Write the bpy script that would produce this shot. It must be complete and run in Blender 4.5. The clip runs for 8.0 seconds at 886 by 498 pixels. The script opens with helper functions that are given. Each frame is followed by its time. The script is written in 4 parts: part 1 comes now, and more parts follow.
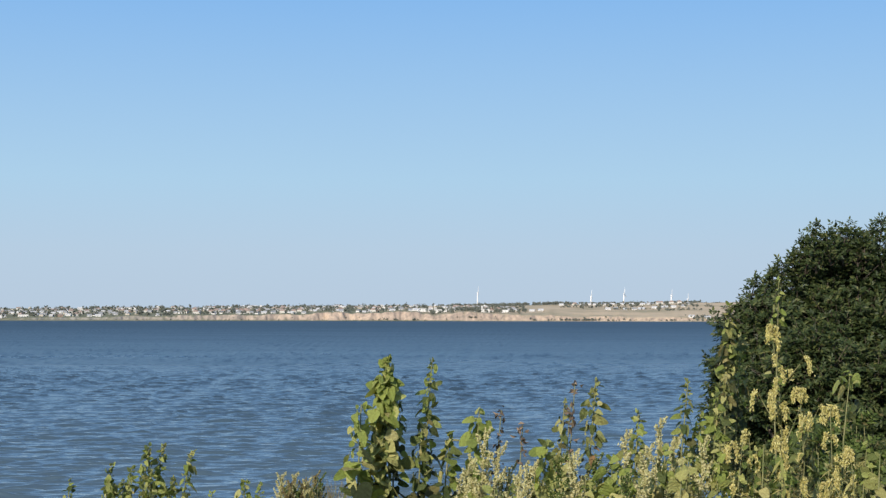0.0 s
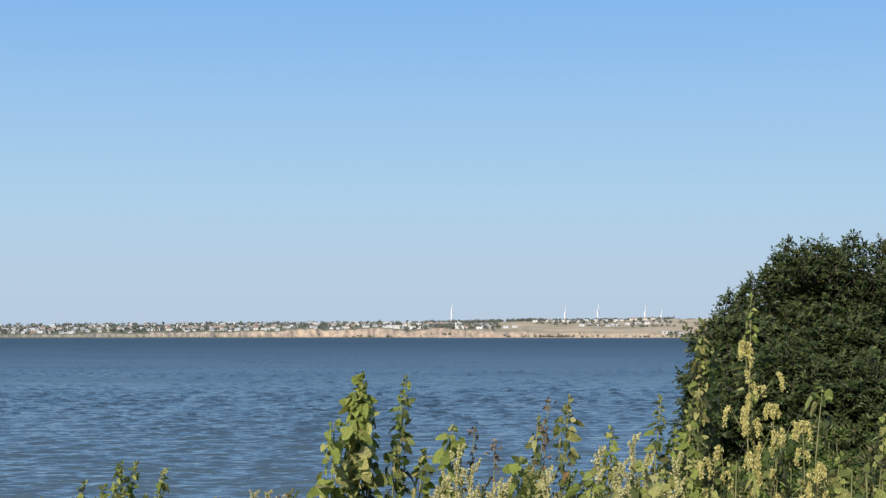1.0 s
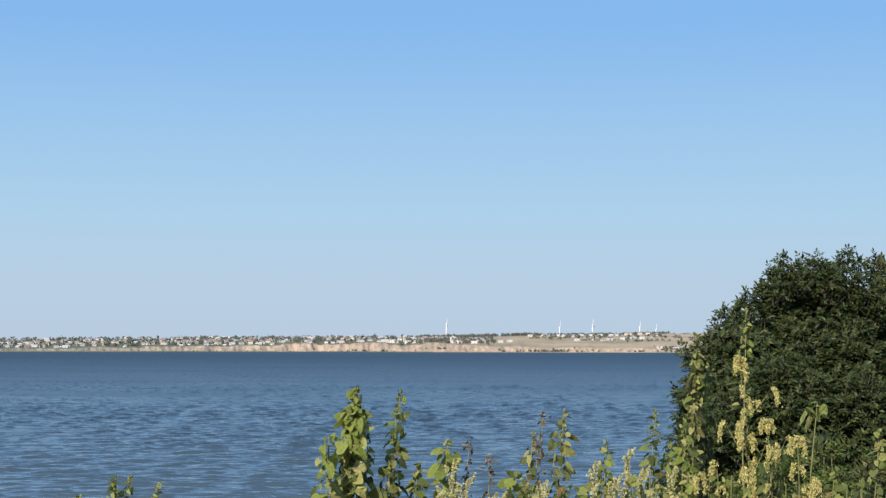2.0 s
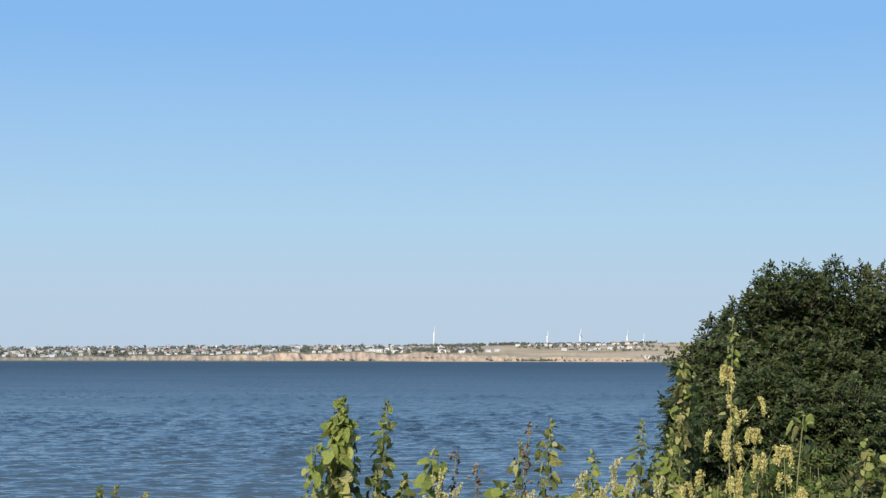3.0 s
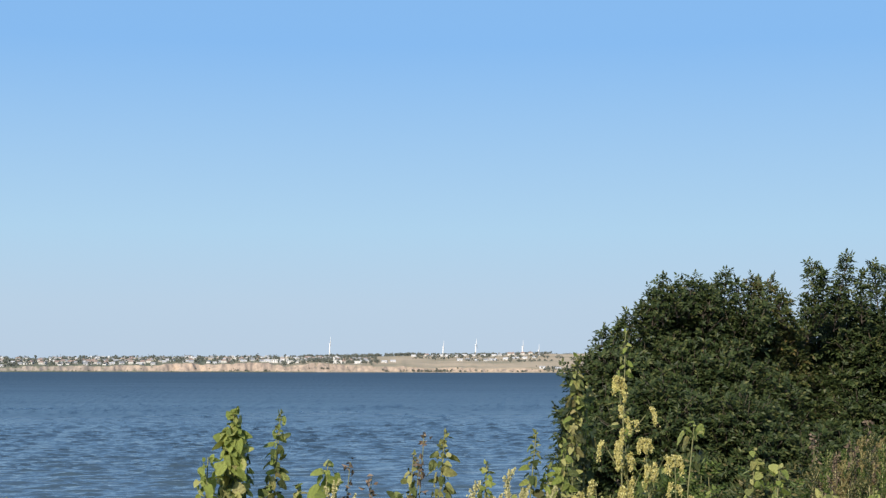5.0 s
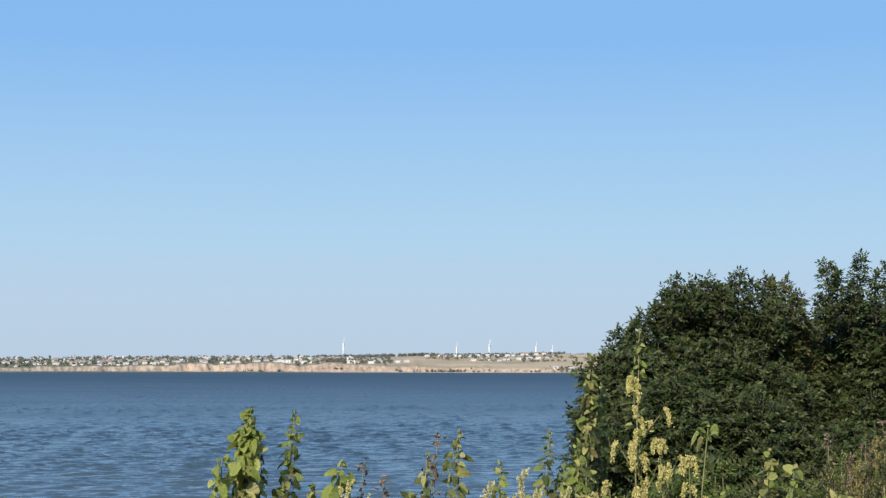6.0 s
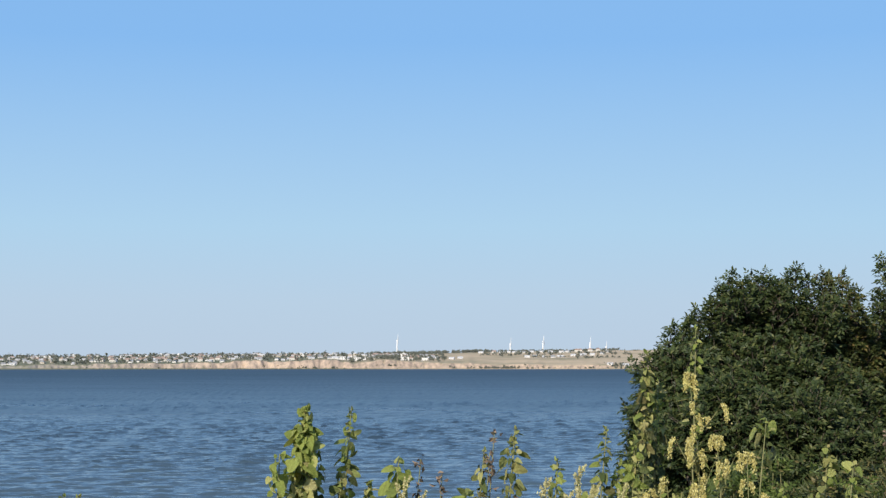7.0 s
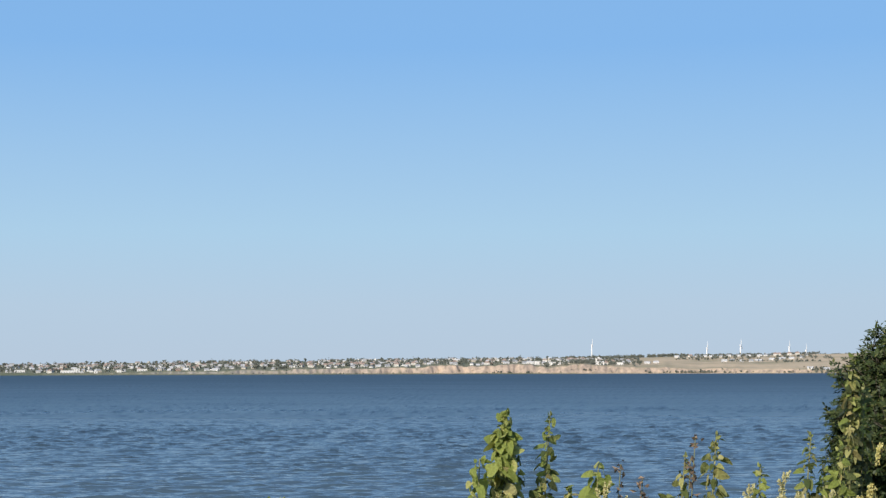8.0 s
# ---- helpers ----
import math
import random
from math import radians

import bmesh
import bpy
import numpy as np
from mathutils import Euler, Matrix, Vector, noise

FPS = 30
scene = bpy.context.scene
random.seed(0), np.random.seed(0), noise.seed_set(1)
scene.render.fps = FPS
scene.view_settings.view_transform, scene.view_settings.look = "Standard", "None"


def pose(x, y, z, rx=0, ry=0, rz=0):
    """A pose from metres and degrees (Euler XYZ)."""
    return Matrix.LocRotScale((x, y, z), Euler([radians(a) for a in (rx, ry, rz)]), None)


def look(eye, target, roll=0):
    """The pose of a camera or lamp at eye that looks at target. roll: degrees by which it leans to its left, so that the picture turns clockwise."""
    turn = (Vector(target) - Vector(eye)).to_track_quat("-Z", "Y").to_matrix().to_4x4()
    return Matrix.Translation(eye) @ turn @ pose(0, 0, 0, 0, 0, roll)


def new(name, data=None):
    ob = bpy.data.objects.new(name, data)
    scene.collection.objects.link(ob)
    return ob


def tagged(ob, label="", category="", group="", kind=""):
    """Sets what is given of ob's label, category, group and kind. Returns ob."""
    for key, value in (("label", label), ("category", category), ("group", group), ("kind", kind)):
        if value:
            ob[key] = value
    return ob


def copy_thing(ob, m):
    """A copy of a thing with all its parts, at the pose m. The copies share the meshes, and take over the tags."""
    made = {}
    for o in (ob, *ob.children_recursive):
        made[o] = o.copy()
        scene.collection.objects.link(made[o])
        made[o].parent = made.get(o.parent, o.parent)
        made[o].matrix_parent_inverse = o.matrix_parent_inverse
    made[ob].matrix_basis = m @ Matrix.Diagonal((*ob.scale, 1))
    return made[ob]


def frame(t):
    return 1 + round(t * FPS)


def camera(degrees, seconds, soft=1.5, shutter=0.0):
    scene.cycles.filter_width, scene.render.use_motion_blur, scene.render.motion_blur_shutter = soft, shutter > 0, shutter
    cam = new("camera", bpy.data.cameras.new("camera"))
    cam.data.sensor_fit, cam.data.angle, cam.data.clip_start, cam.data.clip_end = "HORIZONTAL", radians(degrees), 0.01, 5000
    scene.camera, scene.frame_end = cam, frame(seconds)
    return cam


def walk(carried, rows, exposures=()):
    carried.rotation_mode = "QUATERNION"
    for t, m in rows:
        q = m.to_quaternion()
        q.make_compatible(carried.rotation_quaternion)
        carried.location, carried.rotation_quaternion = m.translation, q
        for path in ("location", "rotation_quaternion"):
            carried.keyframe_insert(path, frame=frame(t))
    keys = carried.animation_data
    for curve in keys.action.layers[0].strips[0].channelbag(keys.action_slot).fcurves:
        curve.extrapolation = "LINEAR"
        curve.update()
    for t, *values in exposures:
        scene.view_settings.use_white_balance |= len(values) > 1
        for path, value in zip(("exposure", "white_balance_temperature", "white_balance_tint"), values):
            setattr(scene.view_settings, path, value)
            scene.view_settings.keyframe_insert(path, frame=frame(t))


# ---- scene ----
# ------------------------------------------------------------------ camera
EYE_Z = 10.0
cam = camera(31.0, 8.0, soft=1.35)


def heading(x, z, yaw, pitch, roll):
    """A pose near the lookout point, turned yaw degrees to the right and pitch degrees up."""
    a, p = radians(yaw), radians(pitch)
    eye = Vector((x, 0.0, EYE_Z + z))
    way = Vector((math.sin(a) * math.cos(p), math.cos(a) * math.cos(p), math.sin(p)))
    return look(eye, eye + 100 * way, roll)


PATH = [
    (0.0, 0.0000, 0.0000, 0.000, 2.413, 0.082),
    (0.5, 0.0021, 0.0014, 0.533, 2.789, -0.060),
    (1.0, 0.0021, 0.0001, 0.937, 3.014, 0.005),
    (1.2, 0.0021, 0.0002, 1.015, 3.209, 0.030),
    (2.3, 0.0021, 0.0005, 1.190, 3.562, 0.105),
    (2.5, 0.0022, 0.0006, 1.302, 3.615, 0.109),
    (3.0, 0.0049, 0.0009, 1.558, 3.866, 0.100),
    (3.5, 0.0069, 0.0028, 1.926, 3.910, -0.010),
    (4.0, 0.0100, 0.0022, 3.512, 4.020, -0.030),
    (4.5, 0.0089, -0.0012, 5.121, 4.003, 0.072),
    (5.0, 0.0103, 0.0014, 5.284, 4.248, 0.102),
    (5.2, 0.0103, 0.0015, 5.150, 4.285, 0.100),
    (6.3, 0.0092, 0.0020, 4.790, 4.205, 0.090),
    (6.5, 0.0089, 0.0020, 4.761, 4.150, 0.087),
    (7.0, 0.0003, 0.0022, 2.887, 4.129, -0.020),
    (7.2, -0.0015, 0.0015, 1.180, 4.112, -0.090),
    (7.3, -0.0025, 0.0010, 0.300, 4.118, -0.130),
    (7.5, -0.0046, 0.0000, -1.223, 4.181, -0.180),
    (7.7, -0.0090, 0.0010, -2.545, 4.212, -0.180),
    (8.0, -0.0137, 0.0028, -4.059, 4.307, -0.166),
]
walk(cam, [(t, heading(*row)) for t, *row in PATH], exposures=[(0.0, 0.02), (1.0, 0.02), (3.0, 0.05), (4.5, 0.07), (6.5, 0.07), (7.5, 0.03), (8.0, 0.0)])

# ------------------------------------------------------------------ world and sun
HAZE = [(0.0, (0.475, 0.585, 0.715), 1.0), (0.04, (0.465, 0.605, 0.75), 1.0), (0.085, (0.41, 0.62, 0.81), 1.0), (0.20, (0.23, 0.47, 0.83), 0.95), (0.70, (0.14, 0.33, 0.70), 0.0)]
SUN_FROM = (-155.0, 27.0)  # bearing from the view's axis, elevation
world = bpy.data.worlds.new("sky")
scene.world = world
world.use_nodes = True
wn, wl = world.node_tree.nodes, world.node_tree.links
wn.clear()
sky = wn.new("ShaderNodeTexSky")
sky.sky_type, sky.sun_disc = "NISHITA", False
sky.sun_elevation, sky.sun_rotation = radians(SUN_FROM[1]), radians(SUN_FROM[0])
sky.altitude, sky.air_density, sky.dust_density, sky.ozone_density = 0.0, 1.0, 0.3, 3.0
# the summer haze that pales the lowest part of the sky
where = wn.new("ShaderNodeTexCoord")
axes = wn.new("ShaderNodeSeparateXYZ")
wl.new(where.outputs["Generated"], axes.inputs[0])
haze = wn.new("ShaderNodeValToRGB")
while len(haze.color_ramp.elements) < 5:
    haze.color_ramp.elements.new(0.5)
for e, (p, c, a) in zip(haze.color_ramp.elements, HAZE):
    e.position, e.color = p, (*c, a)
wl.new(axes.outputs["Z"], haze.inputs[0])
clear = wn.new("ShaderNodeBackground")
clear.inputs["Strength"].default_value = 0.12
wl.new(sky.outputs[0], clear.inputs["Color"])
hazy = wn.new("ShaderNodeBackground")
wl.new(haze.outputs["Color"], hazy.inputs["Color"])
blend = wn.new("ShaderNodeMixShader")
wl.new(haze.outputs["Alpha"], blend.inputs[0])
wl.new(clear.outputs[0], blend.inputs[1])
wl.new(hazy.outputs[0], blend.inputs[2])
wo = wn.new("ShaderNodeOutputWorld")
wl.new(blend.outputs[0], wo.inputs["Surface"])

sun = new("sun", bpy.data.lights.new("sun", "SUN"))
sun.data.energy, sun.data.angle, sun.data.color = 5.0, radians(0.53), (1.0, 0.91, 0.77)
_b, _e = radians(SUN_FROM[0]), radians(SUN_FROM[1])
sun_way = Vector((math.sin(_b) * math.cos(_e), math.cos(_b) * math.cos(_e), math.sin(_e)))
sun.matrix_world = look(sun_way * 60, (0, 0, 0))


# ------------------------------------------------------------------ materials
def mat_nodes(name):
    m = bpy.data.materials.new(name)
    m.use_nodes = True
    n, l = m.node_tree.nodes, m.node_tree.links
    b = n["Principled BSDF"]
    return m, n, l, b


def ramp(n, stops):
    r = n.new("ShaderNodeValToRGB")
    while len(r.color_ramp.elements) < len(stops):
        r.color_ramp.elements.new(0.5)
    for e, (p, c) in zip(r.color_ramp.elements, stops):
        e.position, e.color = p, (*c, 1)
    return r


def noise_node(n, l, scale, detail=4.0, rough=0.55, stretch=None, coords="Object"):
    t = n.new("ShaderNodeTexCoord")
    k = n.new("ShaderNodeTexNoise")
    k.inputs["Scale"].default_value, k.inputs["Detail"].default_value, k.inputs["Roughness"].default_value = scale, detail, rough
    src = t.outputs[coords]
    if stretch:
        mp = n.new("ShaderNodeMapping")
        mp.inputs["Scale"].default_value = stretch
        l.new(src, mp.inputs["Vector"])
        src = mp.outputs[0]
    l.new(src, k.inputs["Vector"])
    return k


def mixed(n, l, fac, a, b, mode="MIX"):
    x = n.new("ShaderNodeMix")
    x.data_type, x.blend_type = "RGBA", mode
    for sock, v in ((x.inputs[0], fac), (x.inputs[6], a), (x.inputs[7], b)):
        if isinstance(v, (int, float)):
            sock.default_value = v
        elif isinstance(v, tuple):
            sock.default_value = (*v, 1)
        else:
            l.new(v, sock)
    return x.outputs[2]


def add_bump(n, l, b, height, strength, dist):
    k = n.new("ShaderNodeBump")
    k.inputs["Strength"].default_value, k.inputs["Distance"].default_value = strength, dist
    l.new(height, k.inputs["Height"])
    l.new(k.outputs[0], b.inputs["Normal"])
    return k


def leaf_material(name, stops, by_island=False, through_share=0.24, rough=0.5, blotch=0.32):
    """Foliage: colour varies leaf by leaf, with mottling, and light shines through."""
    m, n, l, b = mat_nodes(name)
    if by_island:
        rnd = n.new("ShaderNodeNewGeometry").outputs["Random Per Island"]
    else:
        rnd = n.new("ShaderNodeObjectInfo").outputs["Random"]
    r = ramp(n, stops)
    l.new(rnd, r.inputs[0])
    k = noise_node(n, l, 60.0 if by_island else 4.5, 5.0, 0.65)
    shade = ramp(n, [(0.32, (1 - blotch, (1 - blotch) * 0.92, (1 - blotch) * 0.9)), (0.62, (1.0, 1.0, 1.0))])
    l.new(k.outputs[0], shade.inputs[0])
    col = mixed(n, l, 1.0, r.outputs[0], shade.outputs[0], "MULTIPLY")
    l.new(col, b.inputs["Base Color"])
    b.inputs["Roughness"].default_value = rough
    b.inputs["Specular IOR Level"].default_value = 0.3
    add_bump(n, l, b, k.outputs[0], 0.5, 0.004 if by_island else 0.12)
    tr = n.new("ShaderNodeBsdfTranslucent")
    warm = mixed(n, l, 1.0, col, (1.0, 1.0, 0.45), "MULTIPLY")
    l.new(warm, tr.inputs["Color"])
    mx = n.new("ShaderNodeMixShader")
    mx.inputs[0].default_value = through_share
    l.new(b.outputs[0], mx.inputs[1])
    l.new(tr.outputs[0], mx.inputs[2])
    l.new(mx.outputs[0], n["Material Output"].inputs["Surface"])
    return m


def plain_material(name, c1, c2, scale, rough=0.8, metal=0.0, bump=0.3, dist=0.01):
    m, n, l, b = mat_nodes(name)
    k, k2 = noise_node(n, l, scale), noise_node(n, l, scale * 7)
    r = ramp(n, [(0.35, c1), (0.65, c2)])
    l.new(k.outputs[0], r.inputs[0])
    fine = ramp(n, [(0.3, (0.8, 0.8, 0.8)), (0.7, (1.0, 1.0, 1.0))])
    l.new(k2.outputs[0], fine.inputs[0])
    l.new(mixed(n, l, 1.0, r.outputs[0], fine.outputs[0], "MULTIPLY"), b.inputs["Base Color"])
    b.inputs["Roughness"].default_value, b.inputs["Metallic"].default_value = rough, metal
    add_bump(n, l, b, k2.outputs[0], bump, dist)
    return m


M_LEAF_FRESH = leaf_material("leaf_fresh", [(0.0, (0.23, 0.30, 0.075)), (0.45, (0.37, 0.45, 0.115)), (0.8, (0.50, 0.55, 0.18)), (1.0, (0.61, 0.60, 0.25))], through_share=0.32)
M_LEAF_OLIVE = leaf_material("leaf_olive", [(0.0, (0.09, 0.13, 0.045)), (0.5, (0.19, 0.23, 0.075)), (0.85, (0.34, 0.35, 0.12)), (1.0, (0.55, 0.49, 0.21))], through_share=0.25)
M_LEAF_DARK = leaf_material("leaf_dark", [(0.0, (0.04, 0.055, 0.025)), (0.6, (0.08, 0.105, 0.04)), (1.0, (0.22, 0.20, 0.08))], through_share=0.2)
M_LEAF_PALE = leaf_material("leaf_pale", [(0.0, (0.36, 0.41, 0.14)), (0.5, (0.58, 0.57, 0.22)), (1.0, (0.70, 0.66, 0.32))], through_share=0.3)
M_LEAF_RUST = leaf_material("leaf_rust", [(0.0, (0.20, 0.13, 0.06)), (0.5, (0.42, 0.26, 0.12)), (1.0, (0.52, 0.40, 0.20))])
M_CROWN = leaf_material("crown_leaf", [(0.0, (0.028, 0.047, 0.017)), (0.5, (0.052, 0.081, 0.027)), (0.85, (0.088, 0.117, 0.038)), (1.0, (0.16, 0.172, 0.06))], by_island=True, through_share=0.22, rough=0.5)
M_CROWN_TURNING = leaf_material("crown_leaf_turning", [(0.0, (0.045, 0.070, 0.022)), (0.5, (0.075, 0.100, 0.032)), (0.85, (0.125, 0.130, 0.042)), (1.0, (0.20, 0.155, 0.06))], by_island=True, through_share=0.22, rough=0.45)
M_WEED_DARK = leaf_material("dark_weed", [(0.0, (0.035, 0.055, 0.022)), (0.6, (0.08, 0.10, 0.035)), (1.0, (0.22, 0.19, 0.08))], by_island=True, through_share=0.15)
M_FEATHER = leaf_material("feathery_leaf", [(0.0, (0.06, 0.10, 0.025)), (0.6, (0.11, 0.165, 0.042)), (1.0, (0.20, 0.26, 0.075))], by_island=True)
M_PLUME = leaf_material("plume", [(0.0, (0.50, 0.49, 0.23)), (0.5, (0.66, 0.63, 0.34)), (1.0, (0.78, 0.75, 0.46))], by_island=True, through_share=0.3, rough=0.8)
M_SEED = leaf_material("seed_tuft", [(0.0, (0.50, 0.46, 0.15)), (0.5, (0.69, 0.63, 0.26)), (1.0, (0.80, 0.75, 0.38))], by_island=True, through_share=0.3, rough=0.8)
M_SEED_LEAF = leaf_material("yellowing_weed_leaf", [(0.0, (0.20, 0.24, 0.07)), (0.5, (0.38, 0.38, 0.13)), (1.0, (0.55, 0.50, 0.22))], by_island=True, through_share=0.25)
M_DEAD = leaf_material("dead_husk", [(0.0, (0.06, 0.05, 0.04)), (0.5, (0.15, 0.115, 0.085)), (1.0, (0.36, 0.27, 0.20))], by_island=True, through_share=0.1, rough=0.85)
M_STRAW = leaf_material("straw", [(0.0, (0.18, 0.14, 0.06)), (0.5, (0.32, 0.26, 0.12)), (1.0, (0.28, 0.28, 0.10))], by_island=True, through_share=0.25, rough=0.7)
M_STEM = plain_material("green_stem", (0.15, 0.17, 0.06), (0.24, 0.22, 0.09), 30.0, 0.65, dist=0.002)
M_STEM_PALE = plain_material("pale_stem", (0.34, 0.32, 0.14), (0.45, 0.40, 0.2), 30.0, 0.7, dist=0.002)
M_BARK = plain_material("bark", (0.07, 0.055, 0.04), (0.15, 0.12, 0.09), 14.0, 0.9, bump=0.8, dist=0.02)
# distant haze is put into this foliage: greyer and paler than near leaves
M_FAR_LEAF = leaf_material("hazed_far_foliage", [(0.0, (0.13, 0.15, 0.13)), (0.6, (0.175, 0.195, 0.165)), (1.0, (0.23, 0.245, 0.20))], by_island=True, through_share=0.2)
M_WHITE = plain_material("white_coating", (0.80, 0.81, 0.82), (0.86, 0.86, 0.86), 0.2, 0.4, bump=0.05)
WALLS = [plain_material("render_%s" % k, c, tuple(min(1, v * 1.12) for v in c), 0.25, 0.85) for k, c in (
    ("white", (0.70, 0.69, 0.68)), ("cream", (0.55, 0.53, 0.49)), ("grey", (0.44, 0.44, 0.44)), ("brick", (0.45, 0.31, 0.23)), ("ochre", (0.50, 0.45, 0.38)))]
# slate, tile and brown roofs are paled in colour for the haze
ROOFS = [plain_material("roofing_%s" % k, c, tuple(v * 1.25 for v in c), 0.6, 0.75) for k, c in (
    ("slate", (0.29, 0.30, 0.32)), ("tile", (0.32, 0.24, 0.21)), ("tin", (0.50, 0.51, 0.53)), ("brown", (0.28, 0.22, 0.19)))]
M_PANE = plain_material("dark_glass", (0.03, 0.035, 0.04), (0.05, 0.055, 0.06), 2.0, 0.12, bump=0.0)


def water_material():
    m, n, l, b = mat_nodes("estuary_water")
    k = noise_node(n, l, 0.012, 3.0, stretch=(0.5, 1.0, 1.0))
    r = ramp(n, [(0.35, (0.023, 0.050, 0.080)), (0.7, (0.030, 0.060, 0.093))])
    l.new(k.outputs[0], r.inputs[0])
    b.inputs["IOR"].default_value = 1.333
    # the wind ruffles the open water more than the lee of the bank
    pos = n.new("ShaderNodeTexCoord")
    sep = n.new("ShaderNodeSeparateXYZ")
    l.new(pos.outputs["Object"], sep.inputs[0])
    off = n.new("ShaderNodeMath")
    off.operation = "LOGARITHM"
    off.inputs[1].default_value = 10.0
    l.new(sep.outputs["Y"], off.inputs[0])
    ruffle = n.new("ShaderNodeMapRange")
    for i, v in enumerate((1.95, 3.2, 0.07, 0.50)):
        ruffle.inputs[1 + i].default_value = v
    l.new(off.outputs[0], ruffle.inputs[0])
    # the near water is brightened in its colour, fading out offshore
    near_pale = n.new("ShaderNodeMapRange")
    for i, v in enumerate((1.95, 2.75, 0.6, 0.0)):
        near_pale.inputs[1 + i].default_value = v
    l.new(off.outputs[0], near_pale.inputs[0])
    l.new(mixed(n, l, near_pale.outputs[0], r.outputs[0], (0.102, 0.150, 0.188)), b.inputs["Base Color"])
    patch = noise_node(n, l, 0.02, 3.0, stretch=(0.35, 1.0, 1.0))
    vary = n.new("ShaderNodeMath")
    vary.operation = "MULTIPLY_ADD"
    vary.inputs[1].default_value = 0.12
    l.new(patch.outputs[0], vary.inputs[0])
    l.new(ruffle.outputs[0], vary.inputs[2])
    less = n.new("ShaderNodeMath")
    less.operation = "SUBTRACT"
    less.inputs[1].default_value = 0.06
    l.new(vary.outputs[0], less.inputs[0])
    l.new(less.outputs[0], b.inputs["Roughness"])
    k1 = noise_node(n, l, 0.55, 5.0, 0.6, stretch=(0.45, 1.0, 1.0))
    k2 = noise_node(n, l, 2.6, 3.0, 0.6, stretch=(0.55, 1.0, 1.0))
    k0 = noise_node(n, l, 0.11, 4.0, 0.6, stretch=(0.4, 1.0, 1.0))
    b0 = n.new("ShaderNodeBump")
    b0.inputs["Strength"].default_value, b0.inputs["Distance"].default_value = 1.0, 0.4
    l.new(k0.outputs[0], b0.inputs["Height"])
    b1 = n.new("ShaderNodeBump")
    l.new(b0.outputs[0], b1.inputs["Normal"])
    b1.inputs["Strength"].default_value, b1.inputs["Distance"].default_value = 1.0, 0.09
    l.new(k1.outputs[0], b1.inputs["Height"])
    b2 = add_bump(n, l, b, k2.outputs[0], 0.8, 0.02)
    l.new(b1.outputs[0], b2.inputs["Normal"])
    return m


def far_land_material():
    m, n, l, b = mat_nodes("steppe_and_clay")
    geo = n.new("ShaderNodeNewGeometry")
    sep = n.new("ShaderNodeSeparateXYZ")
    l.new(geo.outputs["Normal"], sep.inputs[0])
    steep = ramp(n, [(0.80, (1, 1, 1)), (0.96, (0, 0, 0))])
    l.new(sep.outputs["Z"], steep.inputs[0])
    k = noise_node(n, l, 0.006, 6.0, 0.6)
    grass = ramp(n, [(0.30, (0.30, 0.27, 0.17)), (0.44, (0.45, 0.37, 0.25)), (0.58, (0.57, 0.45, 0.31)), (0.75, (0.38, 0.33, 0.21))])
    l.new(k.outputs[0], grass.inputs[0])
    k2 = noise_node(n, l, 0.055, 7.0, 0.7, stretch=(1.0, 1.0, 0.45))
    clay = ramp(n, [(0.32, (0.19, 0.17, 0.145)), (0.43, (0.33, 0.26, 0.21)), (0.53, (0.43, 0.335, 0.265)), (0.60, (0.53, 0.41, 0.31)), (0.72, (0.42, 0.29, 0.20))])
    l.new(k2.outputs[0], clay.inputs[0])
    # towards the west the low bank is overgrown, its grey standing in for haze
    pos = n.new("ShaderNodeSeparateXYZ")
    l.new(geo.outputs["Position"], pos.inputs[0])
    west = n.new("ShaderNodeMapRange")
    for i, v in enumerate((-750.0, -250.0, 1.0, 0.0)):
        west.inputs[1 + i].default_value = v
    l.new(pos.outputs["X"], west.inputs[0])
    scrub = ramp(n, [(0.35, (0.20, 0.20, 0.18)), (0.55, (0.28, 0.265, 0.24)), (0.7, (0.37, 0.34, 0.30))])
    l.new(k2.outputs[0], scrub.inputs[0])
    bank = mixed(n, l, west.outputs[0], clay.outputs[0], scrub.outputs[0])
    turf = ramp(n, [(0.35, (0.12, 0.14, 0.08)), (0.65, (0.22, 0.21, 0.14))])
    l.new(k.outputs[0], turf.inputs[0])
    green = n.new("ShaderNodeMapRange")
    for i, v in enumerate((-150.0, 250.0, 1.0, 0.0)):
        green.inputs[1 + i].default_value = v
    l.new(pos.outputs["X"], green.inputs[0])
    field = mixed(n, l, green.outputs[0], grass.outputs[0], turf.outputs[0])
    l.new(mixed(n, l, steep.outputs[0], field, bank), b.inputs["Base Color"])
    b.inputs["Roughness"].default_value = 0.95
    add_bump(n, l, b, k2.outputs[0], 0.6, 2.0)
    return m


def near_ground_material():
    m, n, l, b = mat_nodes("dry_turf")
    k, k2 = noise_node(n, l, 0.5, 6.0), noise_node(n, l, 14.0, 5.0)
    r = ramp(n, [(0.3, (0.13, 0.13, 0.05)), (0.5, (0.25, 0.21, 0.10)), (0.7, (0.30, 0.24, 0.14))])
    l.new(k.outputs[0], r.inputs[0])
    f = ramp(n, [(0.3, (0.6, 0.6, 0.6)), (0.7, (1, 1, 1))])
    l.new(k2.outputs[0], f.inputs[0])
    l.new(mixed(n, l, 1.0, r.outputs[0], f.outputs[0], "MULTIPLY"), b.inputs["Base Color"])
    b.inputs["Roughness"].default_value = 0.95
    add_bump(n, l, b, k2.outputs[0], 0.5, 0.02)
    return m


